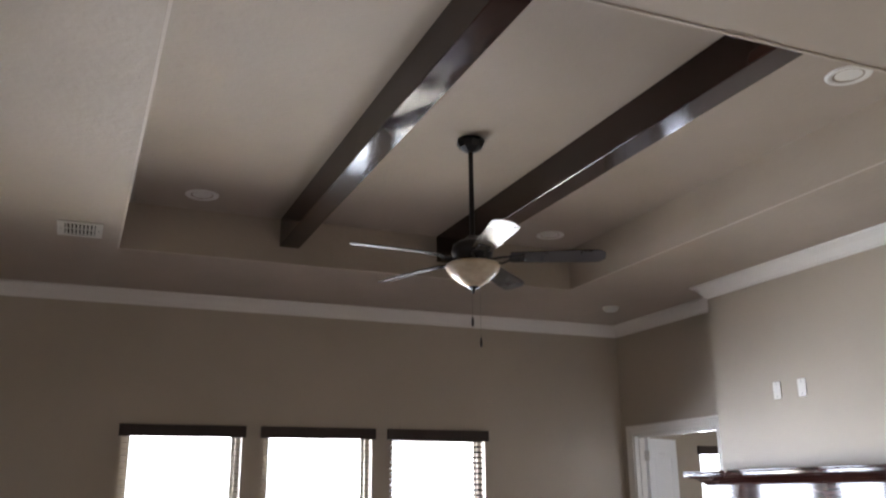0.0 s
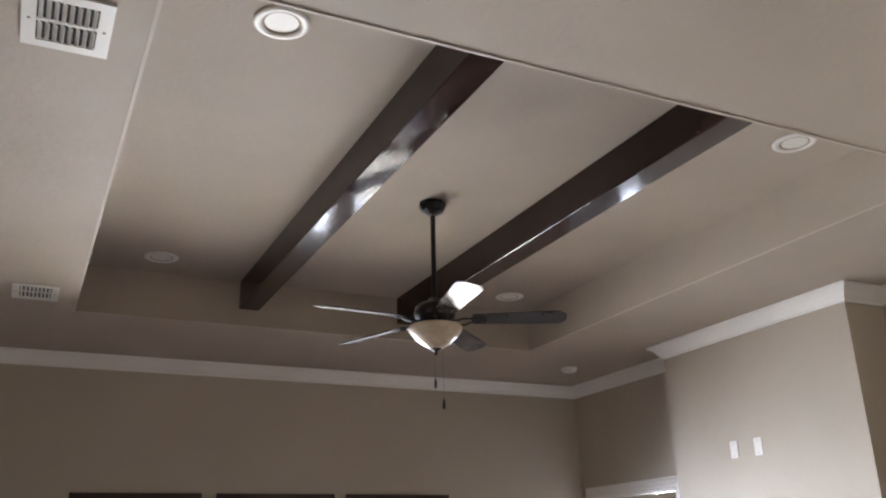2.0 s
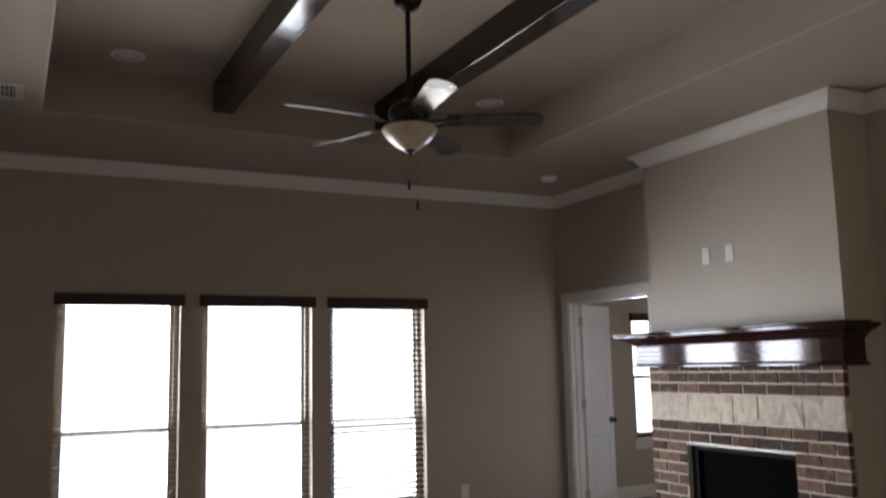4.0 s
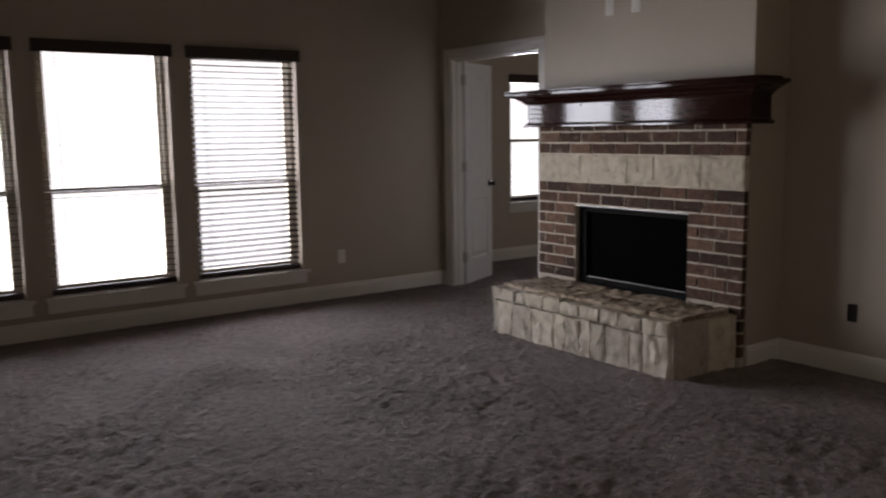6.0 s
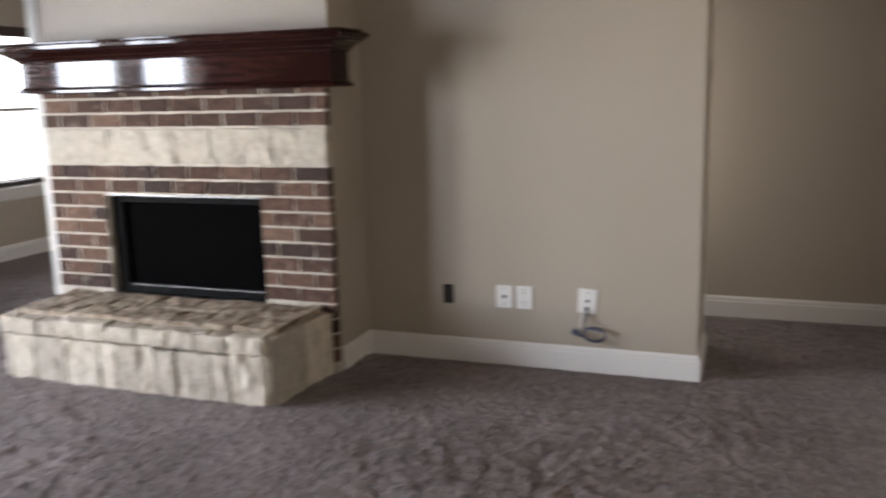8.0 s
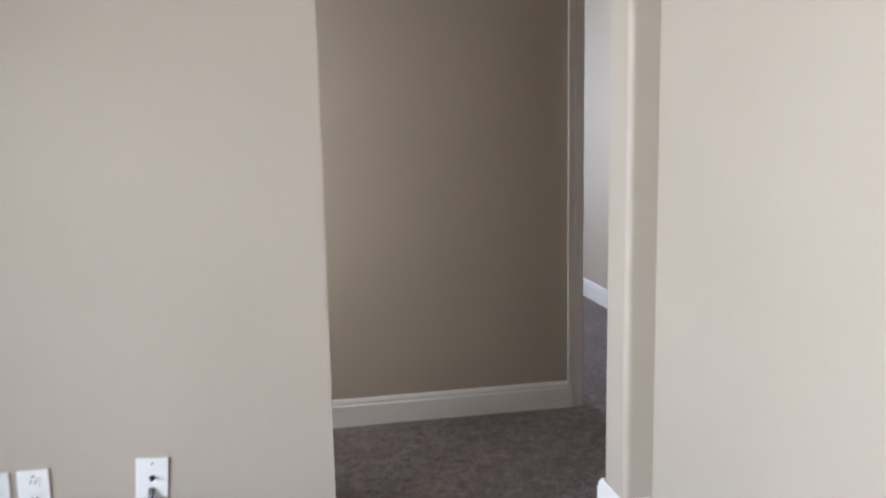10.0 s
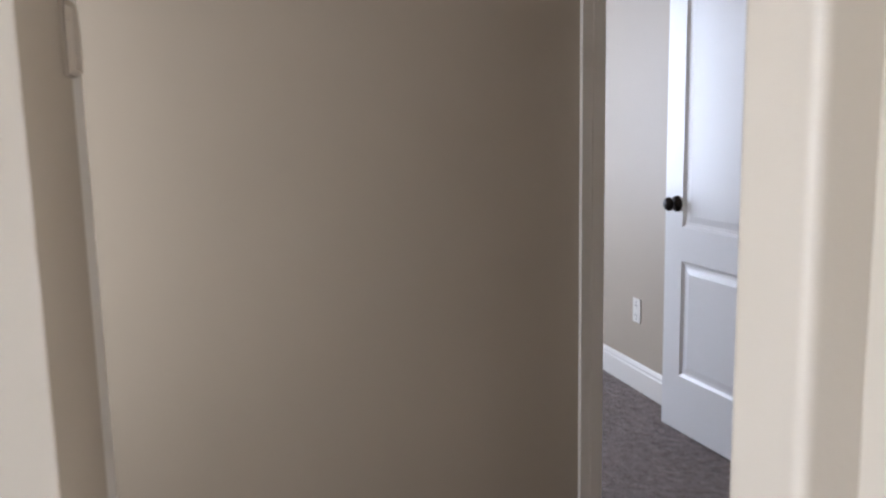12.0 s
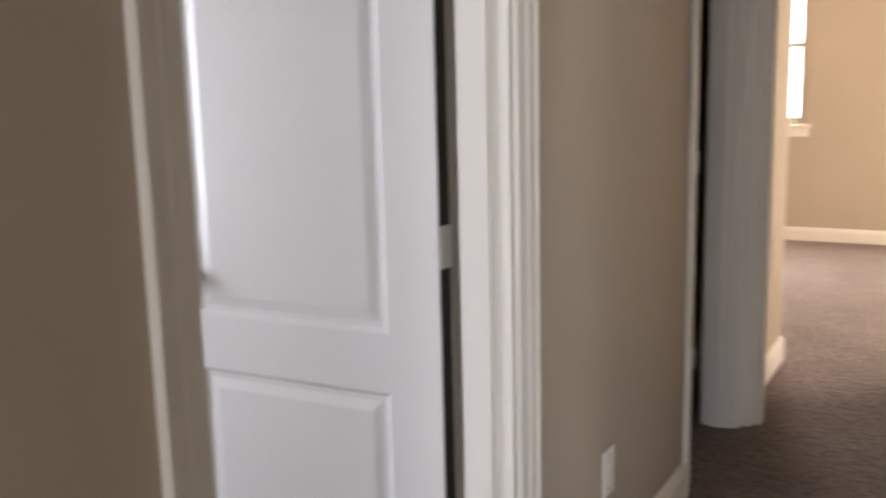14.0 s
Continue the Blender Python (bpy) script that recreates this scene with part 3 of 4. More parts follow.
# ---- doors ----
def panel_door(name, m, w, h, panels, knob_u, knob_z, label, flip=1, arch=0.0, hinges=(0.25, 1.08, 1.85), shade_strip=False):
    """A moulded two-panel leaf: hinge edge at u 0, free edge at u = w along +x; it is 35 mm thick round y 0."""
    ob = holder(name, m, label, "door", "", "structure")
    t = 0.0175
    bm = bmesh.new()
    us, ue = panels[0][0], panels[0][1]
    add_box(bm, 0, us, -t, t, 0, h)
    add_box(bm, ue, w, -t, t, 0, h)
    zs = [0.0] + [z for p in panels for z in p[2:4]] + [h]
    for a, b in zip(zs[0::2], zs[1::2]):
        add_box(bm, us, ue, -t, t, a, b)
    for p in panels:
        add_box(bm, us, ue, -0.006, 0.006, p[2], p[3])
    leaf = part("leaf", bm, DOORP, ob)
    for p in panels:
        for s in (-1, 1):
            bm = bmesh.new()
            outer = [(us + 0.0, p[2] + 0.0), (ue, p[2]), (ue, p[3]), (us, p[3])]
            rings = []
            for inset, depth in ((0.0, t), (0.012, 0.009), (0.024, 0.0085), (0.05, 0.0145)):
                rings.append([bm.verts.new((u + (inset if u == us else -inset), s * depth, z + (inset if z == p[2] else -inset))) for u, z in outer])
            for a, b in zip(rings, rings[1:]):
                for i in range(4):
                    k = (i + 1) % 4
                    bm.faces.new((a[i], a[k], b[k], b[i]))
            bm.faces.new(rings[-1])
            bmesh.ops.recalc_face_normals(bm, faces=bm.faces)
            part("panel", bm, DOORP, ob)
            if arch and p is panels[-1]:
                bm = bmesh.new()
                n = 10
                a_ = [bm.verts.new((us + (ue - us) * i / n, s * (t + 0.0008), p[3])) for i in range(n + 1)]
                b_ = [bm.verts.new((us + (ue - us) * i / n, s * (t + 0.0008), p[3] - arch * (1 - math.sin(math.pi * i / n)))) for i in range(n + 1)]
                for i in range(n):
                    bm.faces.new((a_[i], a_[i + 1], b_[i + 1], b_[i]))
                bmesh.ops.recalc_face_normals(bm, faces=bm.faces)
                part("arch", bm, DOORP, ob)
    for s in (-1, 1):
        kb = lathe([(0.0, 0.058), (0.018, 0.057), (0.027, 0.047), (0.028, 0.038), (0.020, 0.028), (0.011, 0.022), (0.010, 0.010), (0.031, 0.008), (0.033, 0.0), (0.0, 0.0)], 20)
        k = part("knob", turned(kb, Matrix.Translation((knob_u, s * t, knob_z)) @ Matrix.Rotation(radians(-90 * s), 4, "X")), BRONZE, ob, "dark bronze round door knob", True)
    # Dark strip paints in the shade of the gap at the hinge side.
    if shade_strip:
        part("hinge_gap_shade", solid([(-0.003, -0.0005, -t - 0.012, t - 0.004, 0.004, h - 0.004)]), DARKSHADE, ob, "dark strip painted in for the shaded hinge gap")
    for z in hinges:
        if shade_strip:
            part("hinge", solid([(-0.007, -0.003, -t - 0.016, t - 0.002, z - 0.046, z + 0.046)], 0.001), HINGE, ob, "painted butt hinge")
            continue
        part("hinge", solid([(-0.014, 0.004, flip * (t - 0.036), flip * (t + 0.002), z - 0.045, z + 0.045), (-0.012, -0.002, flip * (t + 0.002), flip * (t + 0.012), z - 0.045, z + 0.045)]), HINGE, ob, "painted butt hinge")
    return ob


def panels_for(w, s, z0, z1, z2, z3):
    return [(s, w - s, z0, z1), (s, w - s, z2, z3)]


panel_door("door_1", pose(0.118, -0.195, 0.012, 0, 0, 26), 0.565, 2.01, panels_for(0.565, 0.10, 0.22, 0.78, 0.92, 1.88), 0.505, 0.905,
           "white two-panel arched door leaf standing open", -1, 0.05)
panel_door("door_2", pose(0.118, -1.30, 0.012, 0, 0, -4), 0.565, 2.01, panels_for(0.565, 0.10, 0.22, 0.78, 0.92, 1.88), 0.505, 0.905,
           "white two-panel door leaf folded open behind the chimney", 1, 0.05)
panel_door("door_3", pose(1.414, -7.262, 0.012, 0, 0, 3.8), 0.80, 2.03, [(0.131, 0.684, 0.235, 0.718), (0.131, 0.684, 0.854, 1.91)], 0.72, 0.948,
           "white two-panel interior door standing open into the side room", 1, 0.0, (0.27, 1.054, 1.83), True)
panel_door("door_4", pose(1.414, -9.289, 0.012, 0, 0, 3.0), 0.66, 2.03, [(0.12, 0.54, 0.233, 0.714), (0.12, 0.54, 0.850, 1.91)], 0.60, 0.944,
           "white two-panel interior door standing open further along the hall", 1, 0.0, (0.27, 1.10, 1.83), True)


# ---- windows ----
def window(name, x0, x1, z0, z1, rail, y_in, y_out, facing=-1, stool=True, label="tan-framed double-hung window with white sill, daylight outside"):
    """Double-hung window in a wall along x; the room lies towards facing * y."""
    ob = holder(name, pose(0, 0, 0), label, "window", "", "structure")
    ym = y_out + facing * 0.05
    a, b = sorted((ym - 0.025, ym + 0.025))
    part("window_frame", solid([(x0, x0 + 0.035, a, b, z0, z1), (x1 - 0.035, x1, a, b, z0, z1), (x0 + 0.035, x1 - 0.035, a, b, z1 - 0.035, z1), (x0 + 0.035, x1 - 0.035, a, b, z0, z0 + 0.035)]), VINYL, ob)
    for nm, s0, s1, dy in (("upper_sash", rail - 0.02, z1 - 0.035, 0.012), ("lower_sash", z0 + 0.035, rail + 0.02, -0.012)):
        c = ym + (dy if facing < 0 else -dy)
        s = part(nm, solid([(x0 + 0.036, x0 + 0.066, c - 0.011, c + 0.011, s0, s1), (x1 - 0.066, x1 - 0.036, c - 0.011, c + 0.011, s0, s1), (x0 + 0.066, x1 - 0.066, c - 0.011, c + 0.011, s1 - 0.035, s1), (x0 + 0.066, x1 - 0.066, c - 0.011, c + 0.011, s0, s0 + 0.035)]), VINYL, ob)
        g = part("pane", solid([(x0 + 0.066, x1 - 0.066, c - 0.002, c + 0.002, s0 + 0.035, s1 - 0.035)]), GLASS, s)
        g.visible_shadow = False
    if stool:
        part("window_sill", solid([(x0 - 0.05, x1 + 0.05, *sorted((y_in + facing * 0.045, y_in + facing * 0.001)), z0 - 0.026, z0), (x0, x1, *sorted((y_in + facing * 0.001, y_out + facing * 0.08)), z0 - 0.0, z0 + 0.004)]), TRIM, ob)
        part("apron", solid([(x0 - 0.035, x1 + 0.035, *sorted((y_in + facing * 0.016, y_in + facing * 0.001)), z0 - 0.115, z0 - 0.026)], 0.004), TRIM, ob)
    return ob


for i, (a, b) in enumerate(WINDOWS):
    window("window_%d" % (i + 1), a, b, WZ0, WZ1, 1.025, 0.0, 0.16)
window("window_4", 1.51, 2.45, 0.63, 2.01, 1.30, 0.78, 0.92)
window("window_5", 1.80, 2.73, 1.12, 2.68, 1.87, -14.65, -14.77, 1)


def blind(x0, x1, z0, z1, yc, tilt, label):
    """A lowered wooden blind: valance, slats on ladder cords and bottom rail."""
    ob = holder("window_blind", pose((x0 + x1) / 2, yc, z1), label, "window blind", "window blinds")
    w = x1 - x0
    v = bmesh.new()
    add_box(v, -w / 2 - 0.025, w / 2 + 0.025, -0.085, -0.072, -0.085, 0.004)
    add_box(v, -w / 2 - 0.025, -w / 2 - 0.013, -0.072, -0.03, -0.085, 0.004)
    add_box(v, w / 2 + 0.013, w / 2 + 0.025, -0.072, -0.03, -0.085, 0.004)
    part("valance", v, BLINDW, ob, "dark brown wooden valance")
    part("headrail", solid([(-w / 2 + 0.004, w / 2 - 0.004, -0.03, 0.025, -0.05, -0.003)]), BLINDW, ob)
    n = int((z1 - z0 - 0.11) / 0.0455)
    bm = bmesh.new()
    prof = [(-0.025, 0.0), (-0.012, 0.0022), (0.012, 0.0022), (0.025, 0.0), (0.012, -0.0008), (-0.012, -0.0008)]
    r0 = [bm.verts.new((-w / 2 + 0.006, y, z)) for y, z in prof]
    r1 = [bm.verts.new((w / 2 - 0.006, y, z)) for y, z in prof]
    for i in range(6):
        bm.faces.new((r0[i], r0[(i + 1) % 6], r1[(i + 1) % 6], r1[i]))
    bm.faces.new(r0)
    bm.faces.new(r1)
    bmesh.ops.recalc_face_normals(bm, faces=bm.faces)
    me = mesh_of("slat", bm, BLINDW)
    zb = 0.0
    for k in range(n):
        z = -0.085 - 0.0455 * k
        zb = z
        shared_part("slat", me, ob, pose(random.uniform(-0.001, 0.001), 0, z, tilt + random.uniform(-0.6, 0.6), 0, 0))
    part("bottom_rail", solid([(-w / 2 + 0.006, w / 2 - 0.006, -0.027, 0.027, z0 - z1 + 0.004, z0 - z1 + 0.044)], 0.004), BLINDW, ob)
    for u in (-w / 2 + 0.13, w / 2 - 0.13):
        part("ladder_cord", solid([(u - 0.0012, u + 0.0012, y - 0.001, y + 0.001, z0 - z1 + 0.02, -0.05) for y in (-0.0265, 0.0265)]), BLINDW, ob)
    return ob


for i, (a, b) in enumerate(WINDOWS):
    blind(a, b, WZ0 + 0.004, WZ1, 0.052, (1, 2, 22)[i], "dark brown wooden blind lowered with open slats in the window")
blind(1.51, 2.45, 0.634, 2.01, 0.83, -1, "dark brown wooden blind in the next room's window")


# ---- ceiling beams ----
def beam(x0, x1):
    bm = solid([(x0, x1, TY0 + 0.001, TY1 - 0.001, 3.20, TRAY - 0.001)])
    bmesh.ops.subdivide_edges(bm, edges=[e for e in bm.edges if abs(e.verts[0].co.y - e.verts[1].co.y) > 1], cuts=14)
    for v in bm.verts:
        if v.co.z < 3.3:
            v.co.z += 0.003 * noise.noise(v.co * 1.7)
            v.co.x += 0.003 * noise.noise(v.co * 2.3 + Vector((5, 0, 0)))
    bevelled(bm, 0.004)
    return thing("ceiling_beam", bm, BEAMW, "dark stained glossy wooden beam across the ceiling tray", "beam", "ceiling beams")


beam(-3.588, -3.448)
beam(-2.412, -2.270)


# ---- ceiling fan ----
fan = holder("ceiling_fan", pose(-2.937, -3.024, TRAY), "black five-blade ceiling fan with alabaster bowl light", "ceiling fan")
part("canopy", lathe([(0.0, -0.001), (0.075, -0.001), (0.078, -0.02), (0.070, -0.035), (0.064, -0.05), (0.035, -0.068), (0.02, -0.075), (0.0, -0.075)], 10), FANBLK, fan)
part("downrod", lathe([(0.0, -0.06), (0.0135, -0.06), (0.0135, -0.57), (0.0, -0.57)], 14), FANBLK, fan)
part("motor_housing", lathe([(0.0, -0.545), (0.03, -0.55), (0.04, -0.57), (0.075, -0.58), (0.105, -0.602), (0.112, -0.63), (0.105, -0.66), (0.085, -0.678), (0.08, -0.70), (0.0, -0.70)], 28), FANBLK, fan, "", True)
part("bowl", lathe([(0.0, -0.700), (0.136, -0.704), (0.143, -0.714), (0.139, -0.732), (0.114, -0.766), (0.080, -0.796), (0.048, -0.816), (0.022, -0.829), (0.0, -0.832)], 36), ALAB, fan, "amber swirled alabaster glass bowl", True)
part("finial", lathe([(0.0, -0.814), (0.036, -0.815), (0.03, -0.829), (0.012, -0.836), (0.008, -0.845), (0.011, -0.852), (0.0, -0.862)], 16), FANBLK, fan, "", True)
blade_bm = bmesh.new()
outline = [(0.20, -0.052), (0.56, -0.066), (0.655, -0.066), (0.69, -0.03), (0.69, 0.03), (0.655, 0.066), (0.56, 0.066), (0.20, 0.052)]
lo = [blade_bm.verts.new((x, y, -0.003)) for x, y in outline]
hi = [blade_bm.verts.new((x, y, 0.003)) for x, y in outline]
blade_bm.faces.new(lo[::-1])
blade_bm.faces.new(hi)
for i in range(8):
    blade_bm.faces.new((lo[i], lo[(i + 1) % 8], hi[(i + 1) % 8], hi[i]))
blade_me = mesh_of("blade", blade_bm, BLADE)
arm_bm = bmesh.new()
for s in (-1, 1):
    t_ = tube([(0.085, s * 0.01, -0.012), (0.12, s * 0.028, -0.02), (0.155, s * 0.034, -0.016), (0.19, s * 0.02, -0.008), (0.225, s * 0.03, -0.006), (0.25, s * 0.012, -0.006)], 0.006, 6)
    me_ = mesh_of("tmp", t_, FANBLK)
    arm_bm.from_mesh(me_)
    bpy.data.meshes.remove(me_)
add_box(arm_bm, 0.19, 0.27, -0.03, 0.03, -0.0075, -0.0035)
arm_me = mesh_of("blade_arm", arm_bm, FANBLK)
for k in range(5):
    m_ = pose(0, 0, -0.668, 0, 0, 43.0 + 72 * k) @ pose(0, 0, 0, -13, 1.0, 0)
    blade = shared_part("blade", blade_me, fan, m_)
    tagged(shared_part("blade_arm", arm_me, blade), "scrolled black metal blade arm")
for px, py, z0, z1 in ((-0.03, -0.05, -0.99, -1.09), (0.02, -0.04, -1.09, -1.17)):
    part("pull_chain", tube([(px, py, -0.64), (px, py, z0)], 0.0007, 5), STEEL, fan)
    part("chain_fob", turned(lathe([(0.0, 0.0), (0.004, -0.004), (0.007, -0.03), (0.006, -0.05), (0.0, -0.055)], 10), Matrix.Translation((px, py, z0))), FANBLK, fan)


# ---- recessed lights, vents, detector ----
def downlight(x, y):
    ob = holder("recessed_light", pose(x, y, TRAY), "white recessed ceiling light, switched off", "ceiling light", "recessed lights")
    part("trim_ring", lathe([(0.105, -0.001), (0.103, -0.006), (0.092, -0.010), (0.080, -0.009), (0.070, -0.004), (0.066, -0.001)], 36), PLASTIC, ob, "", True)
    part("lens", lathe([(0.0, -0.0015), (0.068, -0.0015), (0.067, -0.001), (0.0, -0.001)], 30), PLASTIC, ob, "frosted lens")
    part("baffle", lathe([(0.071, -0.0045), (0.066, -0.0022), (0.062, -0.0024), (0.069, -0.0062)], 30), CEIL, ob)
    return ob


lamp0 = downlight(-4.165, -4.355)
for x, y in ((-4.166, -1.582), (-1.631, -1.605), (-1.625, -4.375)):
    copy_thing(lamp0, pose(x, y, TRAY))

vent = holder("ceiling_vent", pose(-4.865, -4.545, H), "white stamped metal air register with two rows of louvres", "air vent", "ceiling vents")
part("frame", solid([(-0.126, 0.126, -0.151, -0.112, -0.008, -0.001), (-0.126, 0.126, 0.112, 0.151, -0.008, -0.001), (-0.126, -0.085, -0.112, 0.112, -0.008, -0.001), (0.085, 0.126, -0.112, 0.112, -0.008, -0.001), (-0.085, 0.085, -0.006, 0.006, -0.007, -0.001)]), PLASTIC, vent)
# No duct is built; a dark sheet gives the shade behind the louvres.
part("duct_shade", solid([(-0.085, 0.085, -0.112, 0.112, -0.0014, -0.0005)]), DARKSHADE, vent, "flat dark sheet painted in for the shaded duct")
lv = mesh_of("louvre", solid([(-0.008, 0.008, -0.05, 0.05, -0.0006, 0.0006)]), PLASTIC)
for j in (-0.059, 0.059):
    for k in range(8):
        shared_part("louvre", lv, vent, pose(-0.074 + 0.0212 * k, j, -0.0075, 0, 42, 0))
for sx, sy in ((-0.105, 0.0), (0.105, 0.0)):
    part("screw", turned(lathe([(0.0, -0.0105), (0.004, -0.0095), (0.005, -0.008), (0.0, -0.008)], 10), Matrix.Translation((sx, sy, 0))), STEEL, vent)
copy_thing(vent, pose(-4.86, -1.615, H))

smoke = holder("smoke_detector", pose(-0.588, -0.80, H), "white round smoke detector on the ceiling", "smoke detector")
part("base", lathe([(0.0, -0.001), (0.07, -0.001), (0.07, -0.012), (0.0, -0.012)], 28), PLASTIC, smoke)
part("cover", lathe([(0.064, -0.012), (0.062, -0.028), (0.045, -0.038), (0.0, -0.040)], 28), PLASTIC, smoke, "", True)
part("test_button", lathe([(0.0, -0.042), (0.012, -0.042), (0.012, -0.038), (0.0, -0.038)], 12), PLASTIC, smoke)


# ---- fireplace ----
fire = holder("fireplace", pose(0, 0, 0), "red-brown brick fireplace with cream stone band and raised hearth", "fireplace")
BX, ROW = -0.385, 0.076
FB0, FB1, FBT = -3.075, -2.115, 0.893
for y0_, y1_, z0_ in ((CH0 + 0.004, FB0, 0.0), (FB1, CH1 - 0.004, 0.0), (FB0, FB1, FBT)):
    part("mortar_bed", solid([(BX + 0.006, CHX - 0.002, y0_, y1_, z0_, 1.43)]), MORTAR, fire, "pale mortar bed")
part("firebox", solid([(CHX + 0.002, -0.03, FB0, FB0 + 0.01, 0.34, FBT), (CHX + 0.002, -0.03, FB1 - 0.01, FB1, 0.34, FBT), (-0.04, -0.03, FB0 + 0.01, FB1 - 0.01, 0.34, FBT), (CHX + 0.002, -0.04, FB0 + 0.01, FB1 - 0.01, FBT - 0.01, FBT), (CHX + 0.002, -0.04, FB0 + 0.01, FB1 - 0.01, 0.34, 0.35)]), SOOT, fire, "soot-black firebox lining")
# The wide band at the left stands in for a brown brick return.
frame_part = part("firebox_frame", solid([(CHX - 0.01, CHX + 0.012, FB0 + 0.001, FB0 + 0.018, 0.345, FBT - 0.002), (CHX - 0.01, CHX + 0.012, FB1 - 0.068, FB1 - 0.001, 0.345, FBT - 0.002), (CHX - 0.01, CHX + 0.012, FB0 + 0.018, FB1 - 0.068, FBT - 0.05, FBT - 0.012), (CHX - 0.01, CHX + 0.012, FB0 + 0.018, FB1 - 0.068, 0.345, 0.395)], 0.002), BLACK, fire, "black metal surround whose wide left band stands in for brick")
part("fire_screen", solid([(CHX + 0.015, CHX + 0.02, FB0 + 0.018, FB1 - 0.068, 0.395, FBT - 0.05)]), SCREEN, frame_part, "dark glass and mesh fire screen")
part("lintel_trim", solid([(BX + 0.004, CHX - 0.012, FB0 + 0.002, FB1 - 0.002, FBT - 0.011, FBT - 0.001)]), STEEL, fire, "thin steel lintel strip")
part("lower_rail", solid([(CHX - 0.016, CHX - 0.011, FB0 + 0.03, FB1 - 0.1, 0.388, 0.394)]), STEEL, frame_part, "thin steel rail")


def brick_mesh(L):
    bm = rough_block(0.044, L, 0.0670, 0.07, 0.0018, L * 31, 0.003)
    return mesh_of("brick", bm, BRICK)


bricks = {}


def lay_brick(y0, y1, z):
    L = round(y1 - y0, 3)
    if L < 0.03:
        return
    key = round(L / 0.01) * 0.01
    if key not in bricks:
        bricks[key] = brick_mesh(key)
    shared_part("brick", bricks[key], fire, Matrix.Translation((BX + 0.022 + random.uniform(-0.0018, 0.0018), (y0 + y1) / 2, z)) @ Matrix.Diagonal((1, L / key, 1, 1)))


def lay_row(y0, y1, z, shift):
    y = y0 - shift
    while y < y1 - 0.02:
        a, b = max(y, y0), min(y + 0.198, y1)
        lay_brick(a, b, z)
        y += 0.206


for k in range(-4, 9):
    z = 0.362 + ROW * k + 0.006
    sh = 0.103 * (k % 2) + random.uniform(-0.012, 0.012)
    if k < 0:
        lay_brick(CH0, CH0 + (0.09 if k % 2 else 0.10), z)
    elif z + 0.05 < FBT:
        lay_row(CH0, FB0, z, sh)
        lay_row(FB1, CH1, z, 0.2 - sh)
    else:
        lay_row(CH0, CH1, z, sh)
for k in range(2):
    lay_row(CH0, CH1, 1.238 + ROW * k + 0.006, 0.103 * (k % 2) + 0.03)
lay_row(CH0, CH1, 1.238 + ROW * 2 + 0.006, 0.05)

y = CH0
for i, L in enumerate((0.30, 0.36, 0.22, 0.42, 0.41)):
    bm = rough_block(0.056, L - 0.003, 0.179, 0.02, 0.008, 40 + i, 0.003)
    part("band_stone", turned(bm, Matrix.Translation((BX + 0.02, y + L / 2, 1.0535))), LIME, fire, "split-faced cream limestone block")
    y += L

# hearth of split stone with a flagstone top
HX0, HY0, HY1, HZ = -0.90, -3.445, -1.845, 0.345
part("hearth_core", solid([(HX0 + 0.03, BX - 0.003, HY0 + 0.03, HY1 - 0.02, 0.0, HZ - 0.02)]), MORTAR, fire, "pale mortar core")
y = HY0 + 0.085
i = 0
while y < HY1 - 0.03:
    L = min(random.uniform(0.09, 0.21), HY1 - y)
    bm = rough_block(0.075, L - 0.003, 0.246 + random.uniform(-0.012, 0.004), 0.02, 0.011, 60 + i, 0.004)
    part("hearth_stone", turned(bm, Matrix.Translation((HX0 + 0.03, y + L / 2, 0.0))), LIME, fire)
    y += L
    i += 1
y = HY0 + 0.075
while y < HY1 - 0.03:
    L = min(random.uniform(0.10, 0.19), HY1 - y + 0.01)
    bm = rough_block(0.11, L - 0.005, 0.082 + random.uniform(-0.006, 0.004), 0.02, 0.012, 90 + i, 0.005)
    part("hearth_cap_stone", turned(bm, Matrix.Translation((HX0 + 0.04, y + L / 2, 0.249))), LIME, fire)
    y += L
    i += 1
for x0, x1 in ((HX0 + 0.075, -0.62), (-0.62, BX - 0.002)):
    y = HY0 + 0.05
    while y < HY1 - 0.03:
        L = min(random.uniform(0.13, 0.26), HY1 - y)
        bm = rough_block(x1 - x0 - 0.004, L - 0.006, 0.05, 0.035, 0.012, 130 + i, 0.006)
        part("flagstone", turned(bm, Matrix.Translation(((x0 + x1) / 2, y + L / 2, HZ - 0.044))), CAPST, fire)
        y += L
        i += 1
for x0, x1, z0, z1 in ((HX0 + 0.005, -0.62, 0.0, 0.325), (-0.615, BX - 0.004, 0.0, 0.325)):
    bm = rough_block(x1 - x0 - 0.004, 0.06, z1 - z0, 0.05, 0.005, 170 + x0, 0.006)
    bmesh.ops.transform(bm, matrix=pose((x0 + x1) / 2, HY0 + 0.055 - 0.10 * ((x0 + x1) / 2 + 0.872) + 0.02, z0, 0, 0, -8), verts=bm.verts)
    part("hearth_side_stone", bm, LIME, fire, "smooth-sawn limestone end block")
bm = rough_block(0.09, 0.09, 0.325, 0.04, 0.008, 199, 0.012)
part("hearth_corner_stone", turned(bm, pose(HX0 + 0.05, HY0 + 0.095, 0, 0, 0, -30)), LIME, fire)

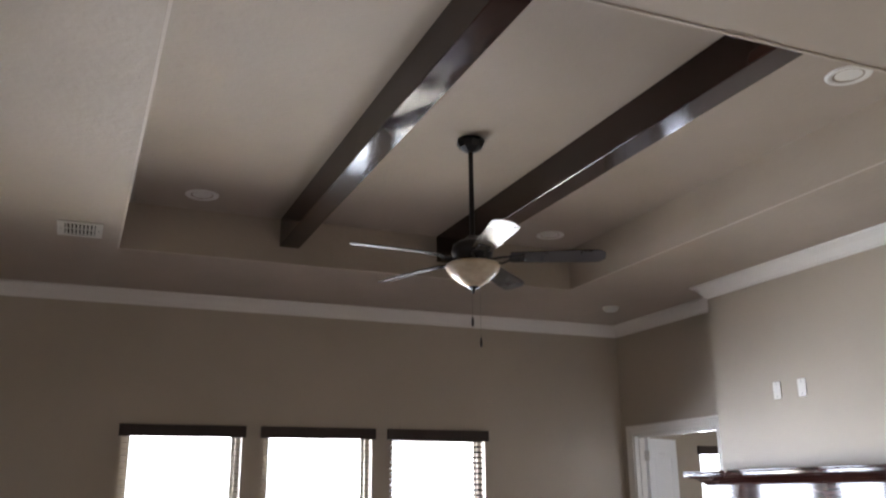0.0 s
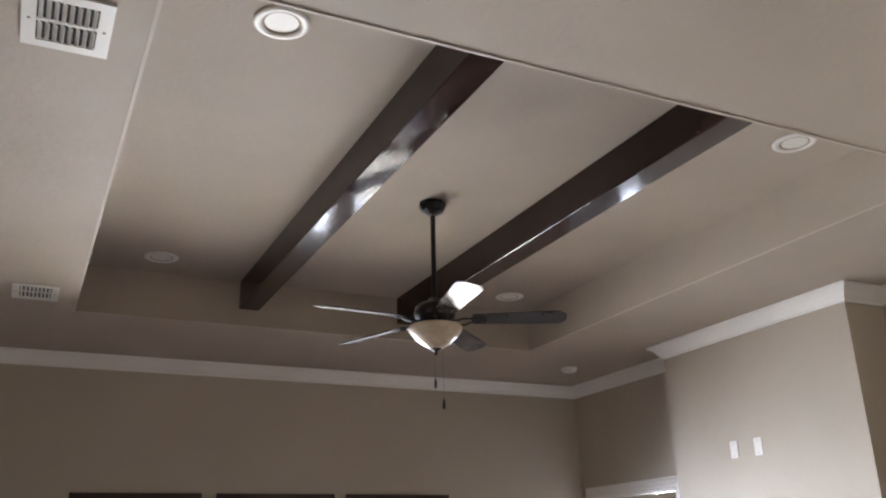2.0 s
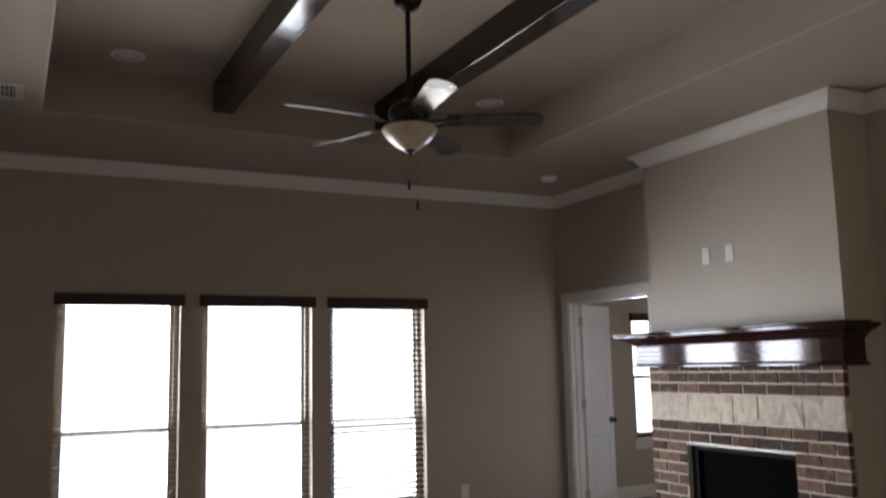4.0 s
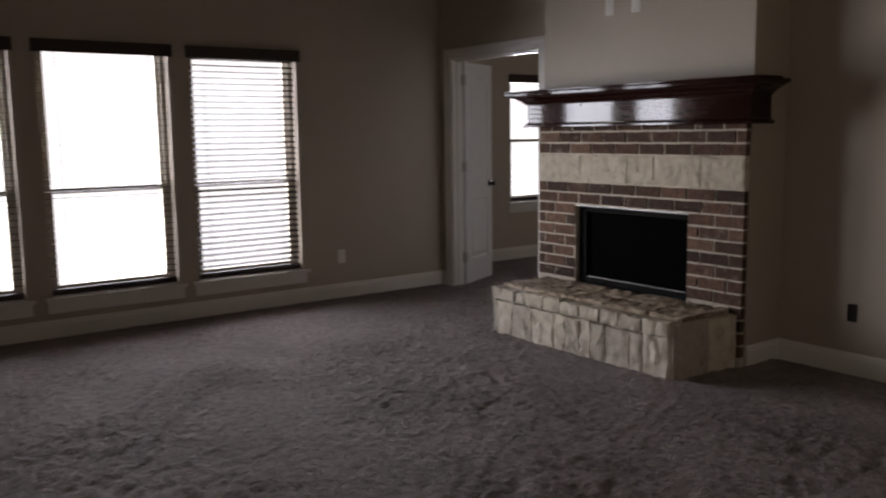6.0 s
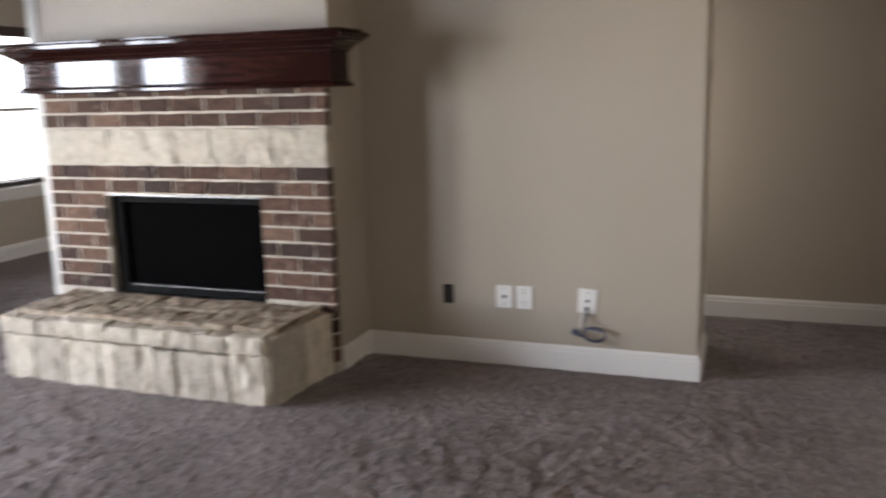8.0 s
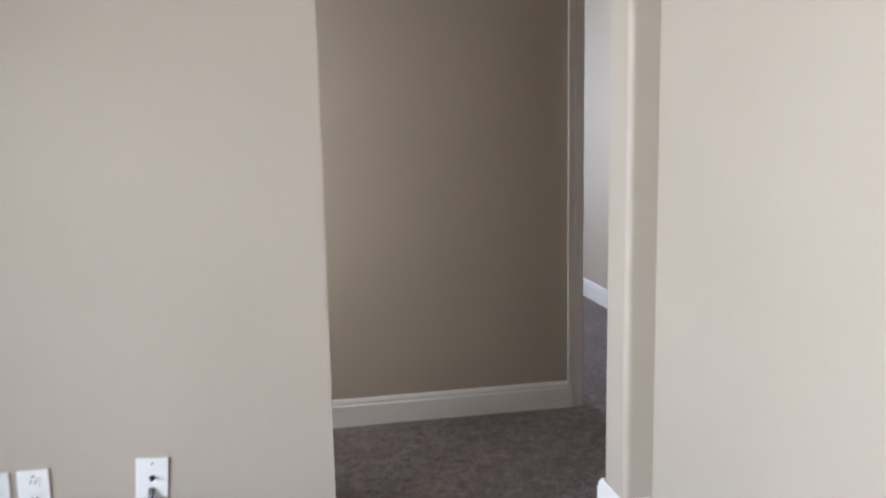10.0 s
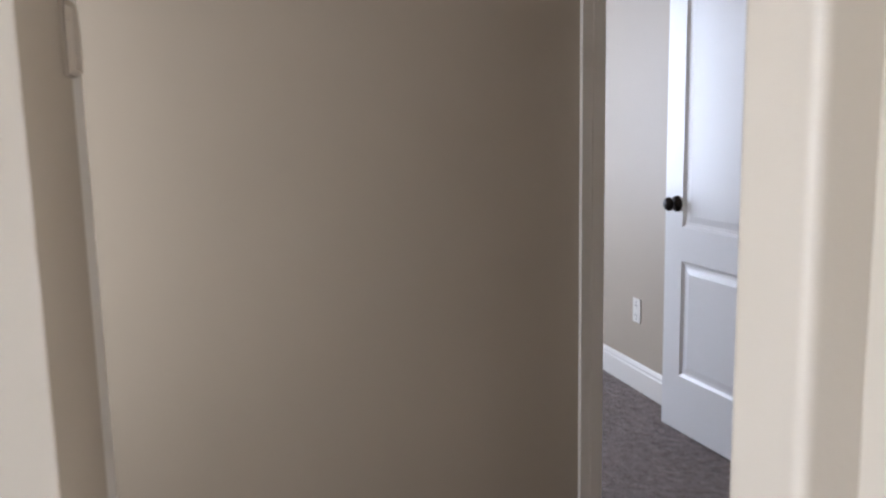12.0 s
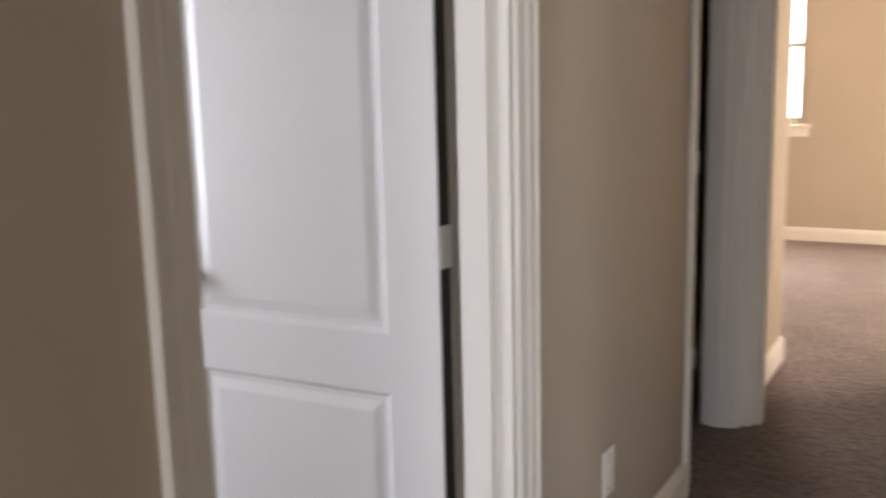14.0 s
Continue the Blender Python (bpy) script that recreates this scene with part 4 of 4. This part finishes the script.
# mantel
mantel = holder("mantel_shelf", pose(0, 0, 0), "dark cherry glossy wooden mantel shelf over the brick fireplace", "mantel")
MPROF = [(0.0, 1.424), (0.098, 1.424), (0.106, 1.429), (0.106, 1.441), (0.090, 1.448), (0.082, 1.458), (0.082, 1.584), (0.092, 1.587), (0.096, 1.596), (0.104, 1.601), (0.118, 1.614), (0.145, 1.630), (0.168, 1.635), (0.172, 1.643), (0.180, 1.647), (0.196, 1.649), (0.198, 1.665), (0.194, 1.672), (0.0, 1.672)]


def mantel_body():
    """The profile mitred round the two ends of the chimney breast."""
    xo = BX + 0.0
    pts = [(CHX + 0.08, CH0 - 0.001 + 0.02), (xo + 0.02, CH0 + 0.019), (xo + 0.02, CH1 - 0.019), (CHX + 0.08, CH1 - 0.019)]
    bm = sweep(pts, MPROF)
    return bm


part("moulded_body", mantel_body(), MANTW, mantel)
part("top_board", solid([(BX - 0.182, CHX - 0.002, CH0 - 0.185, CH1 + 0.185, 1.6725, 1.682)], 0.003), MANTW, mantel)


# ---- plates, sockets and cable ----
def plate(name, m, label, w=0.072, h=0.118, kind="socket", mate=PLASTIC):
    """A wall plate whose back lies on the plane y 0, facing -y."""
    ob = holder(name, m, label, "wall plate", "wall plates")
    part("cover", bevelled(solid([(-w / 2, w / 2, -0.006, -0.0005, -h / 2, h / 2)]), 0.002), mate, ob)
    if kind == "socket":
        for z in (-0.024, 0.024):
            r = part("receptacle", bevelled(solid([(-0.017, 0.017, -0.0085, -0.006, z - 0.014, z + 0.014)]), 0.003), mate, ob)
            part("slot", solid([(-0.008, -0.0055, -0.0092, -0.0086, z - 0.004, z + 0.006), (0.0055, 0.008, -0.0092, -0.0086, z - 0.004, z + 0.006)]), DARKSHADE, r)
    elif kind == "coax":
        part("connector", turned(lathe([(0.0, 0.022), (0.004, 0.022), (0.005, 0.008), (0.009, 0.006), (0.0, 0.006)], 12), Matrix.Rotation(radians(90), 4, "X")), DARKSHADE, ob)
    elif kind == "rocker":
        part("rocker", bevelled(solid([(-0.016, 0.016, -0.0085, -0.006, -0.033, 0.033)]), 0.002), mate, ob)
    for z in (-h / 2 + 0.018, h / 2 - 0.018):
        part("screw", turned(lathe([(0.0, 0.0075), (0.003, 0.0072), (0.0035, 0.006), (0.0, 0.006)], 8), Matrix.Translation((0, 0, z)) @ Matrix.Rotation(radians(90), 4, "X")), STEEL, ob)
    return ob


WEST = -90
plate("socket_plate", pose(-1.068, 0, 0.362), "white socket plate on the window wall")
plate("socket_plate", pose(-4.77, 0, 0.355), "white socket plate beside the first window")
plate("blank_plate", pose(CHX, -2.370, 2.207, 0, 0, WEST), "ivory wall plate high on the chimney breast", kind="rocker")
plate("blank_plate", pose(CHX, -2.595, 2.203, 0, 0, WEST), "ivory wall plate high on the chimney breast", kind="rocker")
plate("coax_plate", pose(0, -4.226, 0.362, 0, 0, WEST), "white cable socket plate on the wall beside the fireplace", 0.084, 0.118, "coax")
plate("socket_plate", pose(0, -4.33, 0.362, 0, 0, WEST), "white socket plate beside the cable socket", 0.084, 0.118)
plate("phone_plate", pose(0, -4.648, 0.364, 2, 4, WEST), "white wall plate with loose cables hanging out", 0.09, 0.124, "coax")
plate("socket_plate", pose(XB, -7.812, 0.383, 0, 0, WEST), "white socket plate on the hall wall", 0.08, 0.13, "rocker")
plate("socket_plate", pose(2.685, -7.33, 0.385, 0, 0, 180), "white socket plate in the side room")
gas = holder("open_wall_box", pose(0, -3.925, 0.358, 0, 0, WEST), "black uncovered electrical box opening in the wall", "wall box")
part("rim", solid([(-0.0275, 0.0275, -0.004, -0.0005, -0.049, -0.044), (-0.0275, 0.0275, -0.004, -0.0005, 0.044, 0.049), (-0.0275, -0.023, -0.004, -0.0005, -0.044, 0.044), (0.023, 0.0275, -0.004, -0.0005, -0.044, 0.044)]), BLACK, gas)
# Flat dark patch on the wall stands for the shade inside the box.
part("cavity_shade", solid([(-0.023, 0.023, -0.0015, -0.0005, -0.044, 0.044)]), DARKSHADE, gas)

cable = holder("loose_cable", pose(-0.012, -4.646, 0.354), "dark blue-grey loose coiled cable hanging from the wall plate", "cable")
for k, (dz, r) in enumerate(((0.0, 1.0), (0.006, 0.92))):
    ring = [(-0.018 - 0.006 * k, -0.043 + 0.056 * r * math.cos(radians(a)), -0.152 + dz + 0.036 * r * math.sin(radians(a))) for a in range(150, 515, 20)]
    part("wire", tube([(0.004, -0.004 * k, -0.02), (-0.014, 0.004 * k, -0.075), (-0.016, 0.012, -0.12)] + ring, 0.0042, 8), CABLE, cable, "grey-blue looped wire" if k == 0 else "", True)
part("pigtail", tube([(0.004, 0.01, -0.02), (-0.012, 0.022, -0.07), (-0.014, 0.03, -0.125)], 0.0035, 8), PLASTIC, cable, "thin pale wire", True)
plug = lathe([(0.0, 0.0), (0.006, 0.002), (0.008, 0.02), (0.014, 0.032), (0.016, 0.05), (0.013, 0.06), (0.0, 0.062)], 12)
part("plug", turned(plug, Matrix.Translation((-0.02, 0.012, -0.165)) @ Matrix.Rotation(radians(-62), 4, "X")), CABLE, cable, "dark moulded cable plug", True)

thermo = holder("thermostat", pose(0.365, YE, 1.455), "small beige plastic thermostat on the end of the hall wall", "thermostat")
part("base_plate", solid([(-0.048, 0.048, -0.004, -0.0005, -0.052, 0.054)], 0.001), CATCHBEIGE, thermo)
shell = bmesh.new()
outline_t = [(-0.046, -0.05), (0.046, -0.05), (0.046, 0.02), (0.036, 0.042), (0.016, 0.052), (-0.016, 0.052), (-0.036, 0.042), (-0.046, 0.02)]
ra = [shell.verts.new((x, -0.006, z)) for x, z in outline_t]
rb = [shell.verts.new((x * 0.88, -0.015, z * 0.88)) for x, z in outline_t]
for i in range(8):
    shell.faces.new((ra[i], ra[(i + 1) % 8], rb[(i + 1) % 8], rb[i]))
shell.faces.new(rb)
bmesh.ops.recalc_face_normals(shell, faces=shell.faces)
part("cover", shell, CATCHBEIGE, thermo, "beige rounded cover")
part("vent_slots", solid([(0.0405, 0.0435, -0.0125, -0.008, -0.03 + 0.012 * k, -0.025 + 0.012 * k) for k in range(4)]), DARKSHADE, thermo)
